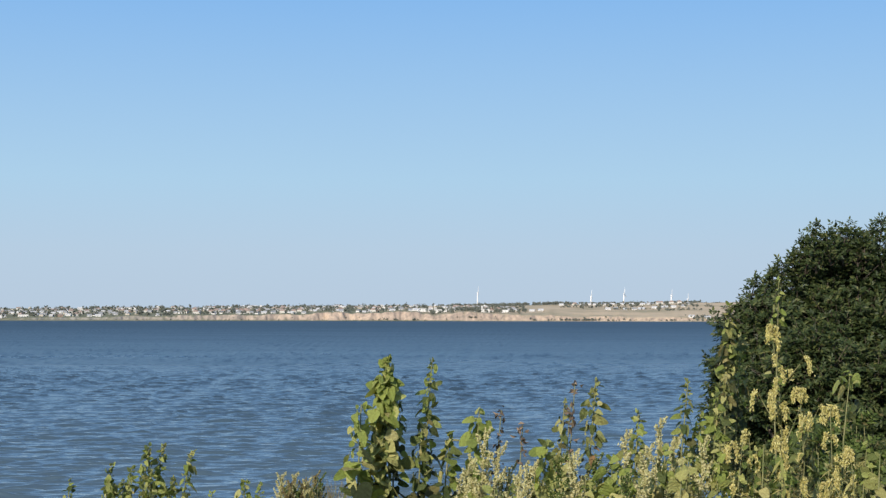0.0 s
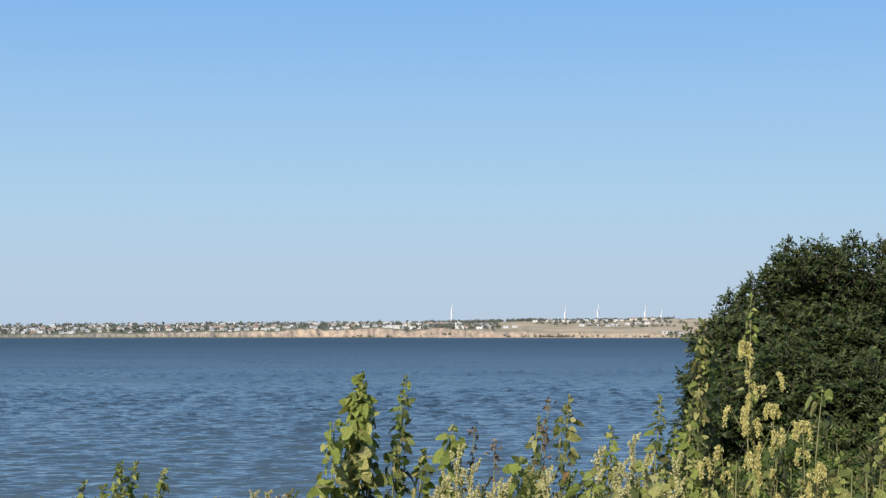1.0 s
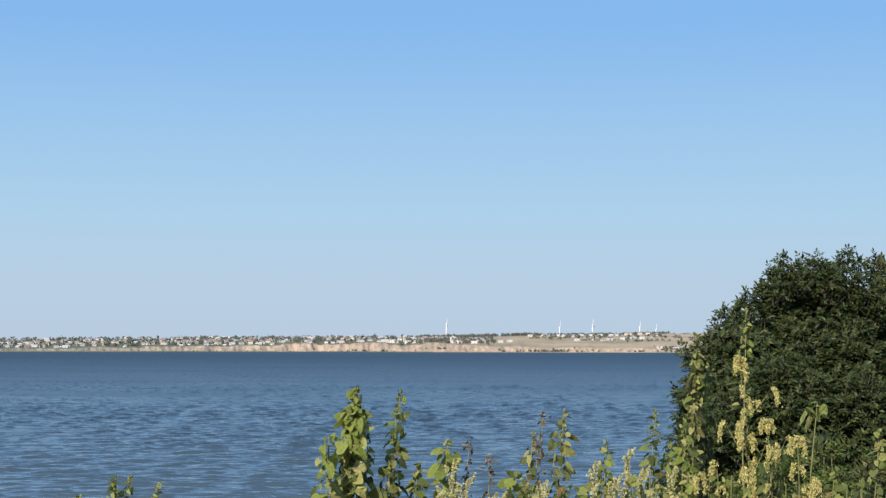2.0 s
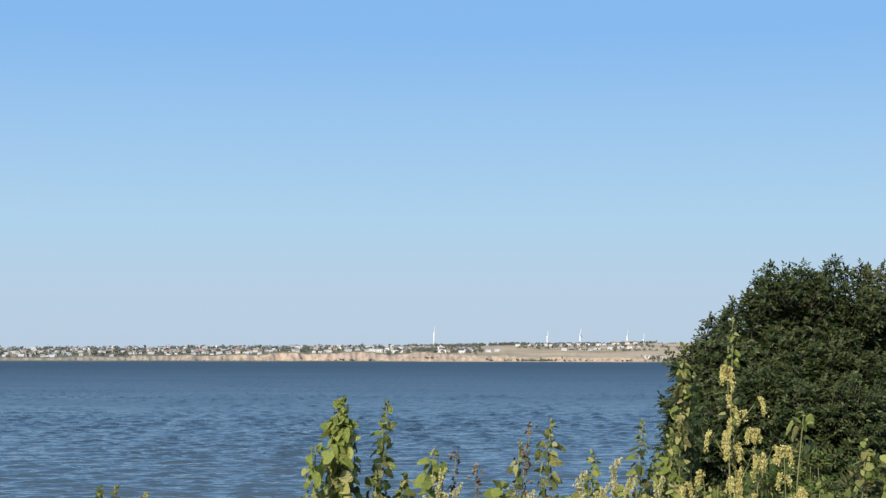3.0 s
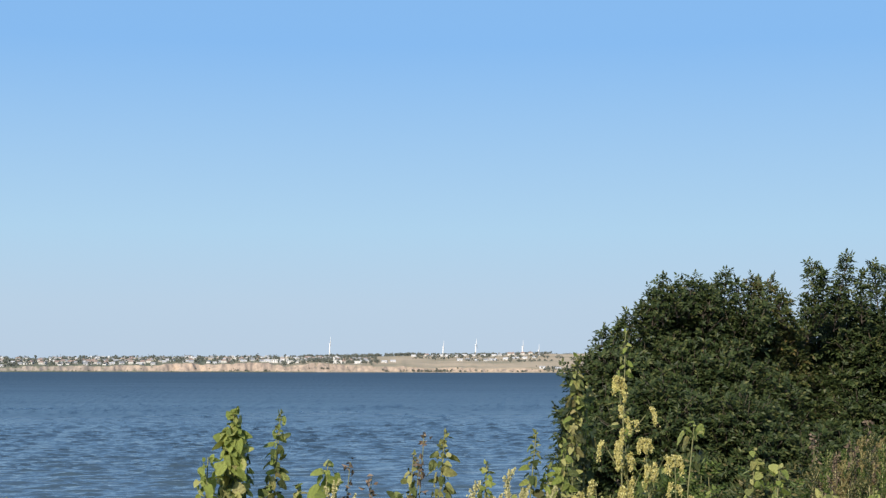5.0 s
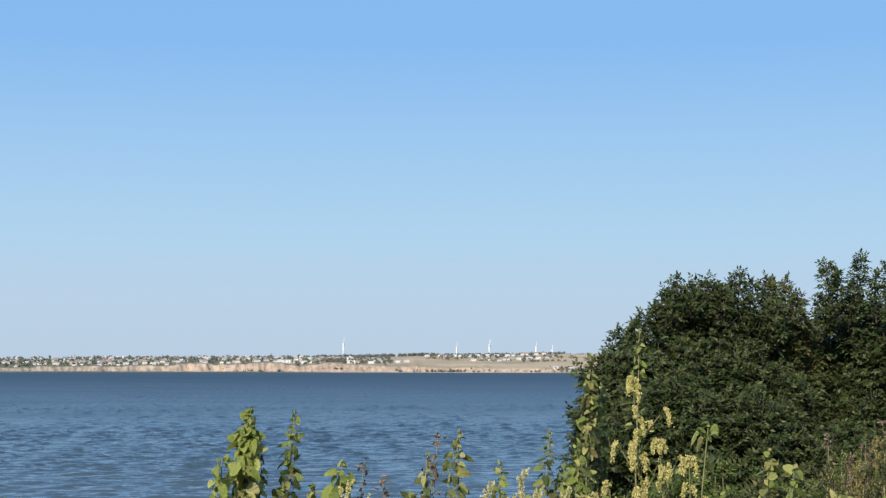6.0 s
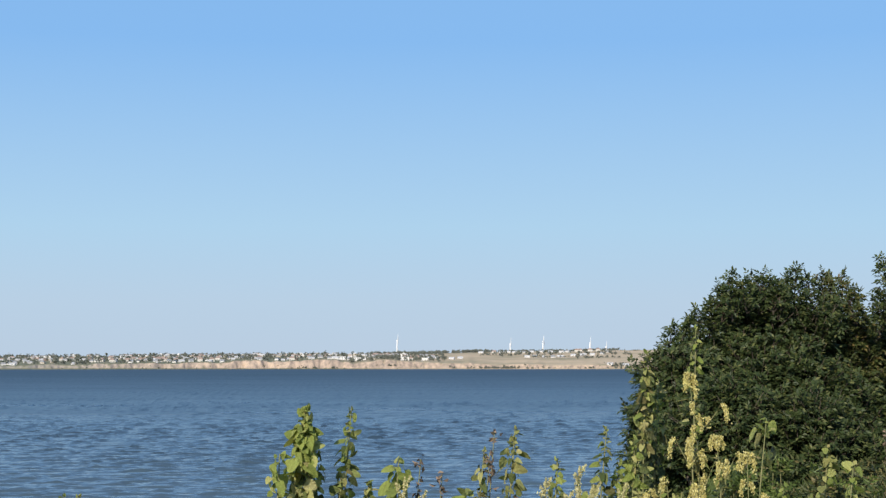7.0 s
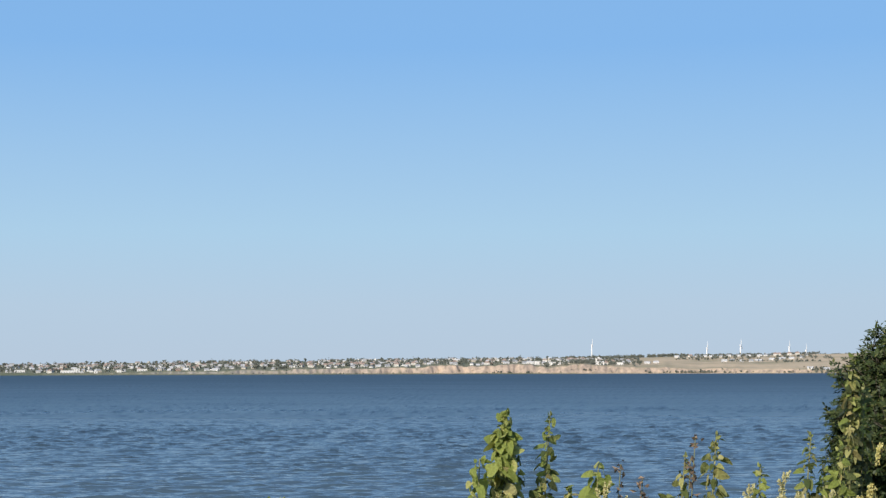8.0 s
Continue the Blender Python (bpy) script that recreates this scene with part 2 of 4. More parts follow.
# ------------------------------------------------------------------ mesh helpers
class Geo:
    """Collects vertices and faces of one mesh."""

    def __init__(self):
        self.v, self.f = [], []

    def add(self, verts, faces):
        o = len(self.v)
        self.v.extend(tuple(p) for p in verts)
        self.f.extend(tuple(i + o for i in q) for q in faces)

    def tube(self, pts, radii, sides=6):
        pts = [Vector(p) for p in pts]
        ring = []
        for i, p in enumerate(pts):
            d = (pts[min(i + 1, len(pts) - 1)] - pts[max(i - 1, 0)]).normalized()
            a = d.orthogonal().normalized()
            c = d.cross(a)
            ring += [p + radii[i] * (math.cos(t) * a + math.sin(t) * c) for t in (2 * math.pi * s / sides for s in range(sides))]
        f = []
        for i in range(len(pts) - 1):
            for s in range(sides):
                a, b = i * sides + s, i * sides + (s + 1) % sides
                f.append((a, b, b + sides, a + sides))
        f.append(tuple(range(sides))[::-1])
        f.append(tuple(range(len(ring) - sides, len(ring))))
        self.add(ring, f)

    def blade(self, base, tip, width, face, fold=0.25):
        """A pointed leaflet from base to tip, folded along its rib."""
        base, tip = Vector(base), Vector(tip)
        d = tip - base
        side = d.cross(face)
        if side.length < 1e-6:
            side = d.orthogonal()
        side = side.normalized() * width / 2
        up = side.cross(d).normalized() * width * fold
        mid = base + 0.45 * d
        self.add((base, mid + side + up, tip, mid - side + up, mid), ((0, 4, 1), (4, 2, 1), (0, 3, 4), (4, 3, 2)))

    def box(self, x0, y0, z0, x1, y1, z1):
        self.add([(x, y, z) for z in (z0, z1) for y in (y0, y1) for x in (x0, x1)],
                 [(0, 2, 3, 1), (4, 5, 7, 6), (0, 1, 5, 4), (2, 6, 7, 3), (0, 4, 6, 2), (1, 3, 7, 5)])

    def mesh(self, name, material, smooth=True):
        me = bpy.data.meshes.new(name)
        me.from_pydata(self.v, [], self.f)
        me.materials.append(material)
        if smooth:
            me.polygons.foreach_set("use_smooth", [True] * len(me.polygons))
        me.update()
        return me


def part(name, geo, material, parent, label="", smooth=True):
    ob = new(name, geo.mesh(name, material, smooth))
    ob.parent = parent
    if name in ("husk_tuft", "foliage", "seed_plume", "seed_head", "crown", "branch_work"):
        ob["kind"] = "stuff"  # too fine to pick apart
    if label:
        ob["label"] = label
    return ob


def grid_mesh(name, xs, ys, zs, material):
    """A sheet over a grid of points given as 2D arrays."""
    r, c = xs.shape
    co = np.stack([xs, ys, zs], -1).reshape(-1, 3).astype(np.float32)
    i = np.arange(r * c).reshape(r, c)
    quads = np.stack([i[:-1, :-1], i[:-1, 1:], i[1:, 1:], i[1:, :-1]], -1).reshape(-1, 4).astype(np.int32)
    me = bpy.data.meshes.new(name)
    me.vertices.add(len(co))
    me.vertices.foreach_set("co", co.ravel())
    me.loops.add(quads.size)
    me.loops.foreach_set("vertex_index", quads.ravel())
    me.polygons.add(len(quads))
    me.polygons.foreach_set("loop_start", np.arange(0, quads.size, 4, dtype=np.int32))
    me.polygons.foreach_set("use_smooth", np.ones(len(quads), dtype=bool))
    me.materials.append(material)
    me.update(calc_edges=True)
    me.validate()
    return me


def wobble(x, y, seed, octaves=4, gain=0.5):
    """Smooth random field of about unit wavelength, from turned sine waves."""
    g = np.random.default_rng(seed)
    out, amp = 0.0, 1.0
    for o in range(octaves):
        for _ in range(4):
            a, ph, k = g.uniform(0, 2 * np.pi), g.uniform(0, 2 * np.pi), 2 * np.pi * 2 ** o * g.uniform(0.6, 1.3)
            out = out + amp * np.sin(k * (np.cos(a) * x + np.sin(a) * y) + ph) / 2.8
        amp *= gain
    return out


def on_bearing(bearing, dist):
    a = radians(bearing)
    return dist * math.tan(a), dist


# ------------------------------------------------------------------ near bank
def near_height(x, y):
    edge = 8.5 + 5.0 / (1 + np.exp(np.clip(-(x - 1.8) * 1.6, -50, 50))) + 0.7 * np.sin(0.23 * x + 1.0)
    s = np.clip((y - edge) / 21.0, 0, 1)
    z = 8.4 - 11.0 * (s * s * (3 - 2 * s)) ** 0.8
    return z + 0.05 * wobble(x / 3.0, y / 3.0, 5) * (1 - s)


gx = np.concatenate([np.linspace(-900, -40, 20), np.linspace(-36, 36, 145), np.linspace(40, 900, 20)])
gy = np.concatenate([np.linspace(-900, -20, 20), np.linspace(-16, 40, 140), np.array([60.0, 120.0])])
GX, GY = np.meshgrid(gx, gy)
ground = new("ground", grid_mesh("ground", GX, GY, near_height(GX, GY), near_ground_material()))
tagged(ground, "dry grassy bank sloping down to the water", "ground", kind="structure")

# ------------------------------------------------------------------ water
SHORE = 3300.0


def build_water():
    az = np.radians(np.concatenate([np.linspace(-60, -25, 16), np.linspace(-22, 22, 780), np.linspace(25, 60, 16)]))
    depth = np.concatenate([np.array([22.0, 40.0, 60.0]), 1 / np.linspace(1 / 84.0, 1 / 3360.0, 820)])
    A, D = np.meshgrid(az, depth)
    X, Y = D * np.tan(A), D.copy()
    step = np.gradient(depth)[:, None]
    Z = np.zeros_like(X)
    g = np.random.default_rng(21)
    fine = np.clip(0.95 + 0.45 * wobble(X / 6.0, Y / 4.0, 34, 3, 0.7), 0.1, 2.8)
    broad = np.clip(0.95 + 0.22 * wobble(X / 16.0, Y / 22.0, 35, 4, 0.75), 0.1, 2.8)
    for wave, amp, count, spread in ((60.0, 0.035, 6, 8), (34.0, 0.032, 6, 8), (19.0, 0.024, 6, 9), (12.0, 0.012, 6, 9), (7.5, 0.009, 8, 9), (4.6, 0.011, 9, 10), (2.9, 0.016, 10, 11), (1.9, 0.015, 12, 12), (1.25, 0.010, 12, 14)):
        fade = np.clip(wave / (0.9 * step) - 0.3, 0, 1) * np.clip((D - 9 * wave) / (14 * wave), 0.0 if wave > 15 else 0.45, 1)
        if 2 < wave < 15:
            fade = fade * (1 + 0.8 * np.clip((D - 220) / 700, 0, 1))
        for _ in range(count):
            th, ph, lam = radians(g.normal(-6, spread)), g.uniform(0, 6.28), wave * g.uniform(0.75, 1.3)
            k = 2 * math.pi / lam
            u = k * (math.sin(th) * X + math.cos(th) * Y) + ph
            Z += fade * amp * (fine if wave < 5 else broad) * (np.sin(u) + 0.3 * np.sin(2 * u + 1.2))
    # short-crested groups of steeper waves, wider apart out on the open water
    rows = 28000.0 / D
    chop = wobble(X / 2.6, rows / 3.0, 36, 3, 0.7)
    Z += np.minimum(0.055 * D * D / 28000.0, 0.32) * 0.42 * (chop + 0.3 * chop * chop)
    gust = 1.0 + 0.25 * wobble(X / 90.0, Y / 130.0, 33, 3)
    return grid_mesh("water", X, Y, Z * np.clip(gust, 0.25, 1.9), water_material())


water = new("water", build_water())
tagged(water, "rippled deep blue estuary water under a clear sky", "water", kind="structure")


# ------------------------------------------------------------------ far shore
def table(az, pairs):
    return np.interp(az, [p[0] for p in pairs], [p[1] for p in pairs])


CLIFF = [(-60, 3), (-20, 3), (-16, 4), (-12, 8), (-8, 12), (-5, 16), (-2, 18), (0.5, 17), (2.5, 13), (5, 10), (8, 8), (12, 8), (60, 8)]
CREST = [(-60, 22), (-20, 23), (-14, 27), (-9, 31), (-4, 34), (0, 35.5), (3, 39), (6, 42.5), (9, 45), (12, 48), (60, 50)]


def far_height(az, s):
    """Height of the far shore at a bearing in degrees and a distance inland."""
    along = np.radians(az) * SHORE
    c, top = table(az, CLIFF), table(az, CREST)
    c = c * (1 + 0.16 * wobble(along / 120.0, 0 * along, 41, 4, 0.6))
    start = 18 + 7 * wobble(along / 60.0, s / 400.0, 42, 4, 0.7) + 1.6 * wobble(along / 17.0, s / 90.0, 44, 3, 0.7)
    face = np.clip((s - start) / (5 + 0.75 * c), 0, 1)
    lip = start + 5 + 0.75 * c
    rise = np.clip((s - lip) / 800.0, 0, 1)
    swell = 1.5 * wobble(along / 330.0, s / 260.0, 43, 3)
    beach = np.clip(s / 12.0, -1, 1) * 1.4
    return beach + face * (c - 1.4) + rise ** 0.9 * (top - c) + swell * np.clip((s - lip) / 120.0, 0, 1)


def build_far_land():
    az = np.concatenate([np.linspace(-60, -23, 40), np.linspace(-22.5, 22.5, 1100), np.linspace(23, 60, 40)])
    s = np.concatenate([np.linspace(-30, 0, 4), np.linspace(3, 48, 26), np.linspace(54, 400, 40), np.linspace(420, 1450, 40)])
    A, S = np.meshgrid(az, s)
    D = SHORE + S
    return grid_mesh("far_shore", D * np.sin(np.radians(A)), D * np.cos(np.radians(A)), far_height(A, S), far_land_material())


far_shore = new("far_shore", build_far_land())
tagged(far_shore, "dry steppe shore with eroded orange clay cliffs", "shore", kind="structure")


def far_place(az, s, turn=0.0, sink=0.4):
    d = SHORE + s
    z = float(far_height(np.array([az]), np.array([float(s)]))[0]) - sink
    return pose(d * math.sin(radians(az)), d * math.cos(radians(az)), z, 0, 0, -az + turn)


# ------------------------------------------------------------------ far houses
def build_house(width, depth, eaves, ridge, wall_m, roof_m, hip, label, windows, name="house"):
    top = tagged(new(name), label, "house", "houses of the far village")
    w, d = width / 2, depth / 2
    g = Geo()
    g.add([(-w, -d, 0), (w, -d, 0), (w, d, 0), (-w, d, 0), (-w, -d, eaves), (w, -d, eaves), (w, d, eaves), (-w, d, eaves), (-w * (1 - hip), 0, ridge - 0.15), (w * (1 - hip), 0, ridge - 0.15)],
          [(0, 1, 5, 4), (1, 2, 6, 9, 5), (2, 3, 7, 6), (3, 0, 4, 8, 7), (3, 2, 1, 0)])
    part("wall", g, wall_m, top, smooth=False)
    g = Geo()
    o, t = 0.4, 0.18
    e = eaves - 0.1
    ring = [(-w - o, -d - o, e), (w + o, -d - o, e), (w + o, d + o, e), (-w - o, d + o, e)]
    rw = (w + o) * (1 - hip)
    g.add(ring + [(-rw, 0, ridge), (rw, 0, ridge)] + [(x, y, z + t) for x, y, z in ring] + [(-rw, 0, ridge + t), (rw, 0, ridge + t)],
          [(6, 7, 11, 10), (8, 9, 10, 11), (7, 8, 11), (9, 6, 10), (1, 0, 4, 5), (3, 2, 5, 4), (2, 1, 5), (0, 3, 4),
           (0, 1, 7, 6), (1, 2, 8, 7), (2, 3, 9, 8), (3, 0, 6, 9)])
    roof = part("roof", g, roof_m, top, smooth=False)
    g = Geo()
    g.box(w * 0.35, -0.3, ridge - 0.6, w * 0.35 + 0.6, 0.3, ridge + 0.9)
    part("chimney", g, WALLS[3], roof, smooth=False)
    for i in range(windows):
        x = -w + (i + 0.5) * width / windows
        g = Geo()
        g.box(x - 0.6, -d - 0.04, 1.0, x + 0.6, -d + 0.05, min(2.4, eaves - 0.3))
        part("window", g, M_PANE, top, smooth=False)
    return top


PROTOS = [
    build_house(9.0, 8.0, 3.4, 6.4, WALLS[0], ROOFS[0], 0.0, "white rendered house with a grey gabled roof", 3),
    build_house(11.0, 9.0, 5.6, 8.8, WALLS[1], ROOFS[1], 0.45, "cream two-storey house with a red hipped roof", 3),
    build_house(8.0, 7.5, 3.0, 5.6, WALLS[2], ROOFS[2], 0.0, "small grey house with a light metal roof", 2),
    build_house(10.0, 8.0, 3.6, 6.8, WALLS[3], ROOFS[3], 0.3, "brick village house with a brown roof", 3),
    build_house(12.0, 8.0, 3.6, 6.0, WALLS[0], ROOFS[2], 0.0, "long white cottage with a pale metal roof", 4),
    build_house(9.0, 9.0, 4.2, 7.4, WALLS[4], ROOFS[0], 0.5, "ochre house with a slate-grey hipped roof", 2),
]
used = set()


def put_house(i, az, s, turn, sink=0.8):
    m = far_place(az, s, turn, sink)
    if i not in used:
        used.add(i)
        PROTOS[i].matrix_basis = m
        return PROTOS[i]
    return copy_thing(PROTOS[i], m)


pick = random.Random(4)
taken = []
tries = 0
while len(taken) < 250 and tries < 9000:
    tries += 1
    az = pick.uniform(-22, 2.6)
    s = 45 + 420 * pick.random() ** 1.2
    if az > -0.5:
        s += 120
    if any(abs(az - a) * 57 < 12 and abs(s - b) < 16 for a, b in taken):
        continue
    taken.append((az, s))
    put_house(pick.choice((0, 0, 1, 2, 4, 4, 5, 0, 3)), az, s, pick.choice((0, 0, 90, 15, -20, 70)) + pick.uniform(-8, 8))
for az, s in [(4.3 + 0.3 * i + pick.uniform(-0.12, 0.12), 720 + pick.uniform(-30, 40)) for i in range(16)]:
    put_house(pick.choice((0, 4, 1, 4)), az, s, pick.uniform(-15, 15))
for az, s in [(5.9 + 0.27 * i + pick.uniform(-0.12, 0.12), 330 + 20 * i + pick.uniform(-50, 50)) for i in range(11)]:
    put_house(pick.choice((0, 2, 4)), az, s, pick.uniform(-30, 30))
for az, s in ((2.3, 230), (2.6, 260), (3.2, 250), (3.5, 280), (8.85, 40), (9.4, 30)):
    put_house(4, az, s, pick.uniform(-15, 15))


def distant_houses(spots):
    """The rows of houses further inland, too small to tell apart singly."""
    me = bpy.data.meshes.new("distant_houses")
    kinds = WALLS + ROOFS
    for m in kinds:
        me.materials.append(m)
    g, slots = Geo(), []
    for az, s in spots:
        m = far_place(az, s, pick.choice((0, 90, 20)), 0.8)
        w, d, e = pick.uniform(4, 6.5), pick.uniform(3.5, 4.5), pick.uniform(3, 5.5)
        h = e + pick.uniform(2, 3)
        v = [(-w, -d, 0), (w, -d, 0), (w, d, 0), (-w, d, 0), (-w, -d, e), (w, -d, e), (w, d, e), (-w, d, e), (-w, 0, h), (w, 0, h)]
        f = [(0, 1, 5, 4), (1, 2, 6, 9, 5), (2, 3, 7, 6), (3, 0, 4, 8, 7), (4, 5, 9, 8), (6, 7, 8, 9)]
        g.add([m @ Vector(p) for p in v], f)
        slots += [pick.choice((0, 0, 1, 2, 4))] * 4 + [5 + pick.choice((0, 0, 1, 2, 3))] * 2
    me.from_pydata(g.v, [], g.f)
    me.polygons.foreach_set("material_index", slots)
    me.update()
    return tagged(new("distant_houses", me), "crowded pale village houses further up the shore", "houses", kind="stuff")


distant_houses([(pick.uniform(-22, 1.5), pick.uniform(380, 800)) for _ in range(330)])


def build_hall(width, depth, height, storeys, label):
    """A large flat-roofed building with rows of windows."""
    top = tagged(new("flat_roofed_building"), label, "building")
    g = Geo()
    g.box(-width / 2, -depth / 2, 0, width / 2, depth / 2, height)
    part("wall", g, WALLS[0], top, smooth=False)
    g = Geo()
    g.box(-width / 2 - 0.4, -depth / 2 - 0.4, height, width / 2 + 0.4, depth / 2 + 0.4, height + 0.6)
    part("roof", g, ROOFS[2], top, smooth=False)
    n = int(width / 5)
    for k in range(storeys):
        for i in range(n):
            x, z = -width / 2 + (i + 0.5) * width / n, 1.2 + k * height / storeys
            g = Geo()
            g.box(x - 0.9, -depth / 2 - 0.05, z, x + 0.9, -depth / 2 + 0.05, z + 1.5)
            part("window", g, M_PANE, top, smooth=False)
    return top


for az, s, w, h, k in ((-18.95, 120, 30, 6, 1), (-17.28, 45, 26, 6, 1), (-16.95, 75, 12, 9, 2), (-16.3, 36, 7, 5, 1), (-15.5, 50, 9, 6, 1), (-14.7, 110, 20, 5, 1), (-0.84, 150, 30, 7, 2), (-0.08, 150, 26, 7, 2), (1.52, 150, 18, 8, 2), (2.25, 170, 16, 6, 1)):
    build_hall(w, 12.0, h, k, "long white flat-roofed building on the far shore").matrix_basis = far_place(az, s, 0, 1.0)


# ------------------------------------------------------------------ far trees and scrub
def far_trees(name, spots, label, category):
    """Many distant trees in one mesh, each a trunk under ragged clumps of leaf."""
    g = Geo()
    q = random.Random(len(spots))
    for az, s, size in spots:
        m = far_place(az, s)
        o = m.translation
        r = size * q.uniform(0.36, 0.55)
        g.tube((o, o + Vector((0, 0, size * 0.6))), (size * 0.04, size * 0.02), 4)
        for _ in range(20):
            c = o + Vector((q.gauss(0, 0.45) * r, q.gauss(0, 0.45) * r, size * (0.58 + 0.2 * q.gauss(0, 1))))
            c.z = max(c.z, o.z + 0.1 * size)
            a, b = [Vector((q.gauss(0, 1), q.gauss(0, 1), q.gauss(0, 0.8))).normalized() * r * q.uniform(0.3, 0.5) for _ in range(2)]
            n = a.cross(b).normalized() * r * 0.3
            g.add((c + a, c + b, c - a, c - b, c + n, c - n), ((0, 1, 4), (1, 2, 4), (2, 3, 4), (3, 0, 4), (1, 0, 5), (2, 1, 5), (3, 2, 5), (0, 3, 5)))
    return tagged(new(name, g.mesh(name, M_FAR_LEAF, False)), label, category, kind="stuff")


q = random.Random(9)
spots = []
for _ in range(1450):
    az = q.uniform(-22, 3.0)
    s = 60 + 760 * q.random() ** 0.9
    spots.append((az, s, q.uniform(4.5, 9.5)))
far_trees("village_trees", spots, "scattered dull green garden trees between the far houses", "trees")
spots = []
for _ in range(520):
    az = q.uniform(0.3, 9.2)
    spots.append((az, 800 + q.uniform(-25, 60), q.uniform(4.0, 7.5) * (1.15 if az < 4.5 else 0.9)))
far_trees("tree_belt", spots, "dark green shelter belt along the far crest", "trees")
spots = [(q.uniform(4.2, 9.6), 600 + q.gauss(0, 40), q.uniform(3.5, 9.0)) for _ in range(90)]
spots += [(q.uniform(5.8, 9.2), 400 + q.gauss(0, 70), q.uniform(3, 6)) for _ in range(70)]
spots += [(q.gauss(0.9, 0.7), 210 + q.gauss(0, 60), q.uniform(4, 9)) for _ in range(80)]
spots += [(q.uniform(9.2, 11), 790, q.uniform(2, 4)) for _ in range(24)]
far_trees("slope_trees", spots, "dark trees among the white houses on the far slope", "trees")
spots = [(q.gauss(5.1, 0.6), 13 + q.uniform(-5, 12), q.uniform(2.5, 5)) for _ in range(90)]
spots += [(q.gauss(9.6, 0.5), 30 + q.gauss(0, 18), q.uniform(3, 7)) for _ in range(60)]
spots += [(q.uniform(-12, 12), 13 + q.uniform(-4, 14), q.uniform(1.5, 3.5)) for _ in range(70)]
spots += [(a + q.gauss(0, 0.08), 14, q.uniform(3, 5)) for a in (-2.1, -1.7, 1.0, 3.2, 8.1, -1.0) for _ in range(7)]
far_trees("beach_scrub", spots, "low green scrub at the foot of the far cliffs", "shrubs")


# ------------------------------------------------------------------ wind turbines
def build_turbine(hub, spin, face):
    top = tagged(new("wind_turbine"), "white three-bladed wind turbine behind the far crest", "wind turbine", "wind turbines on the far plateau")
    g = Geo()
    g.tube(((0, 0, 0), (0, 0, hub * 0.5), (0, 0, hub)), (2.0, 1.7, 1.35), 14)
    part("tower", g, M_WHITE, top)
    turned = pose(0, 0, hub, 0, 0, face)
    g = Geo()
    g.tube([turned @ Vector(p) for p in ((0, -1.6, 1.2), (0, -1.0, 1.2), (0, 1.6, 1.2), (0, 2.2, 1.2))], (0.7, 1.1, 1.1, 0.7), 10)
    part("nacelle", g, M_WHITE, top)
    g = Geo()
    g.tube([turned @ Vector(p) for p in ((0, -2.9, 1.2), (0, -2.4, 1.2), (0, -1.6, 1.2))], (0.3, 0.9, 1.1), 10)
    rotor = part("hub", g, M_WHITE, top)
    for i in range(3):
        a = radians(spin + 120 * i)
        way, side = Vector((math.sin(a), 0, math.cos(a))), Vector((math.cos(a), 0, -math.sin(a)))
        o = Vector((0, -2.2, 1.2))
        g = Geo()
        rows = []
        for k, (r, c, th) in enumerate(((0.8, 1.2, 0.9), (4, 2.3, 0.9), (9, 2.0, 0.7), (14, 1.5, 0.45), (18, 0.6, 0.2))):
            p = o + way * r
            rows += [p - side * c * 0.35, p + Vector((0, -th, 0)), p + side * c, p + Vector((0, th, 0))]
        f = [(4 * k + j, 4 * k + (j + 1) % 4, 4 * k + 4 + (j + 1) % 4, 4 * k + 4 + j) for k in range(4) for j in range(4)] + [(3, 2, 1, 0), (16, 17, 18, 19)]
        g.add([turned @ p for p in rows], f)
        part("blade", g, M_WHITE, rotor)
    return top


for az, tip, spin, face in ((1.24, 94.0, 0, 86), (5.29, 84.0, 2, 86), (6.46, 91.0, 6, 74), (8.13, 86.0, 0, 87), (8.70, 76.0, 3, 86), (10.77, 76.0, 20, 80)):
    m = far_place(az, 1250.0, 0, 0.5)
    build_turbine(tip - 17.0 - m.translation.z, spin, face).matrix_basis = m


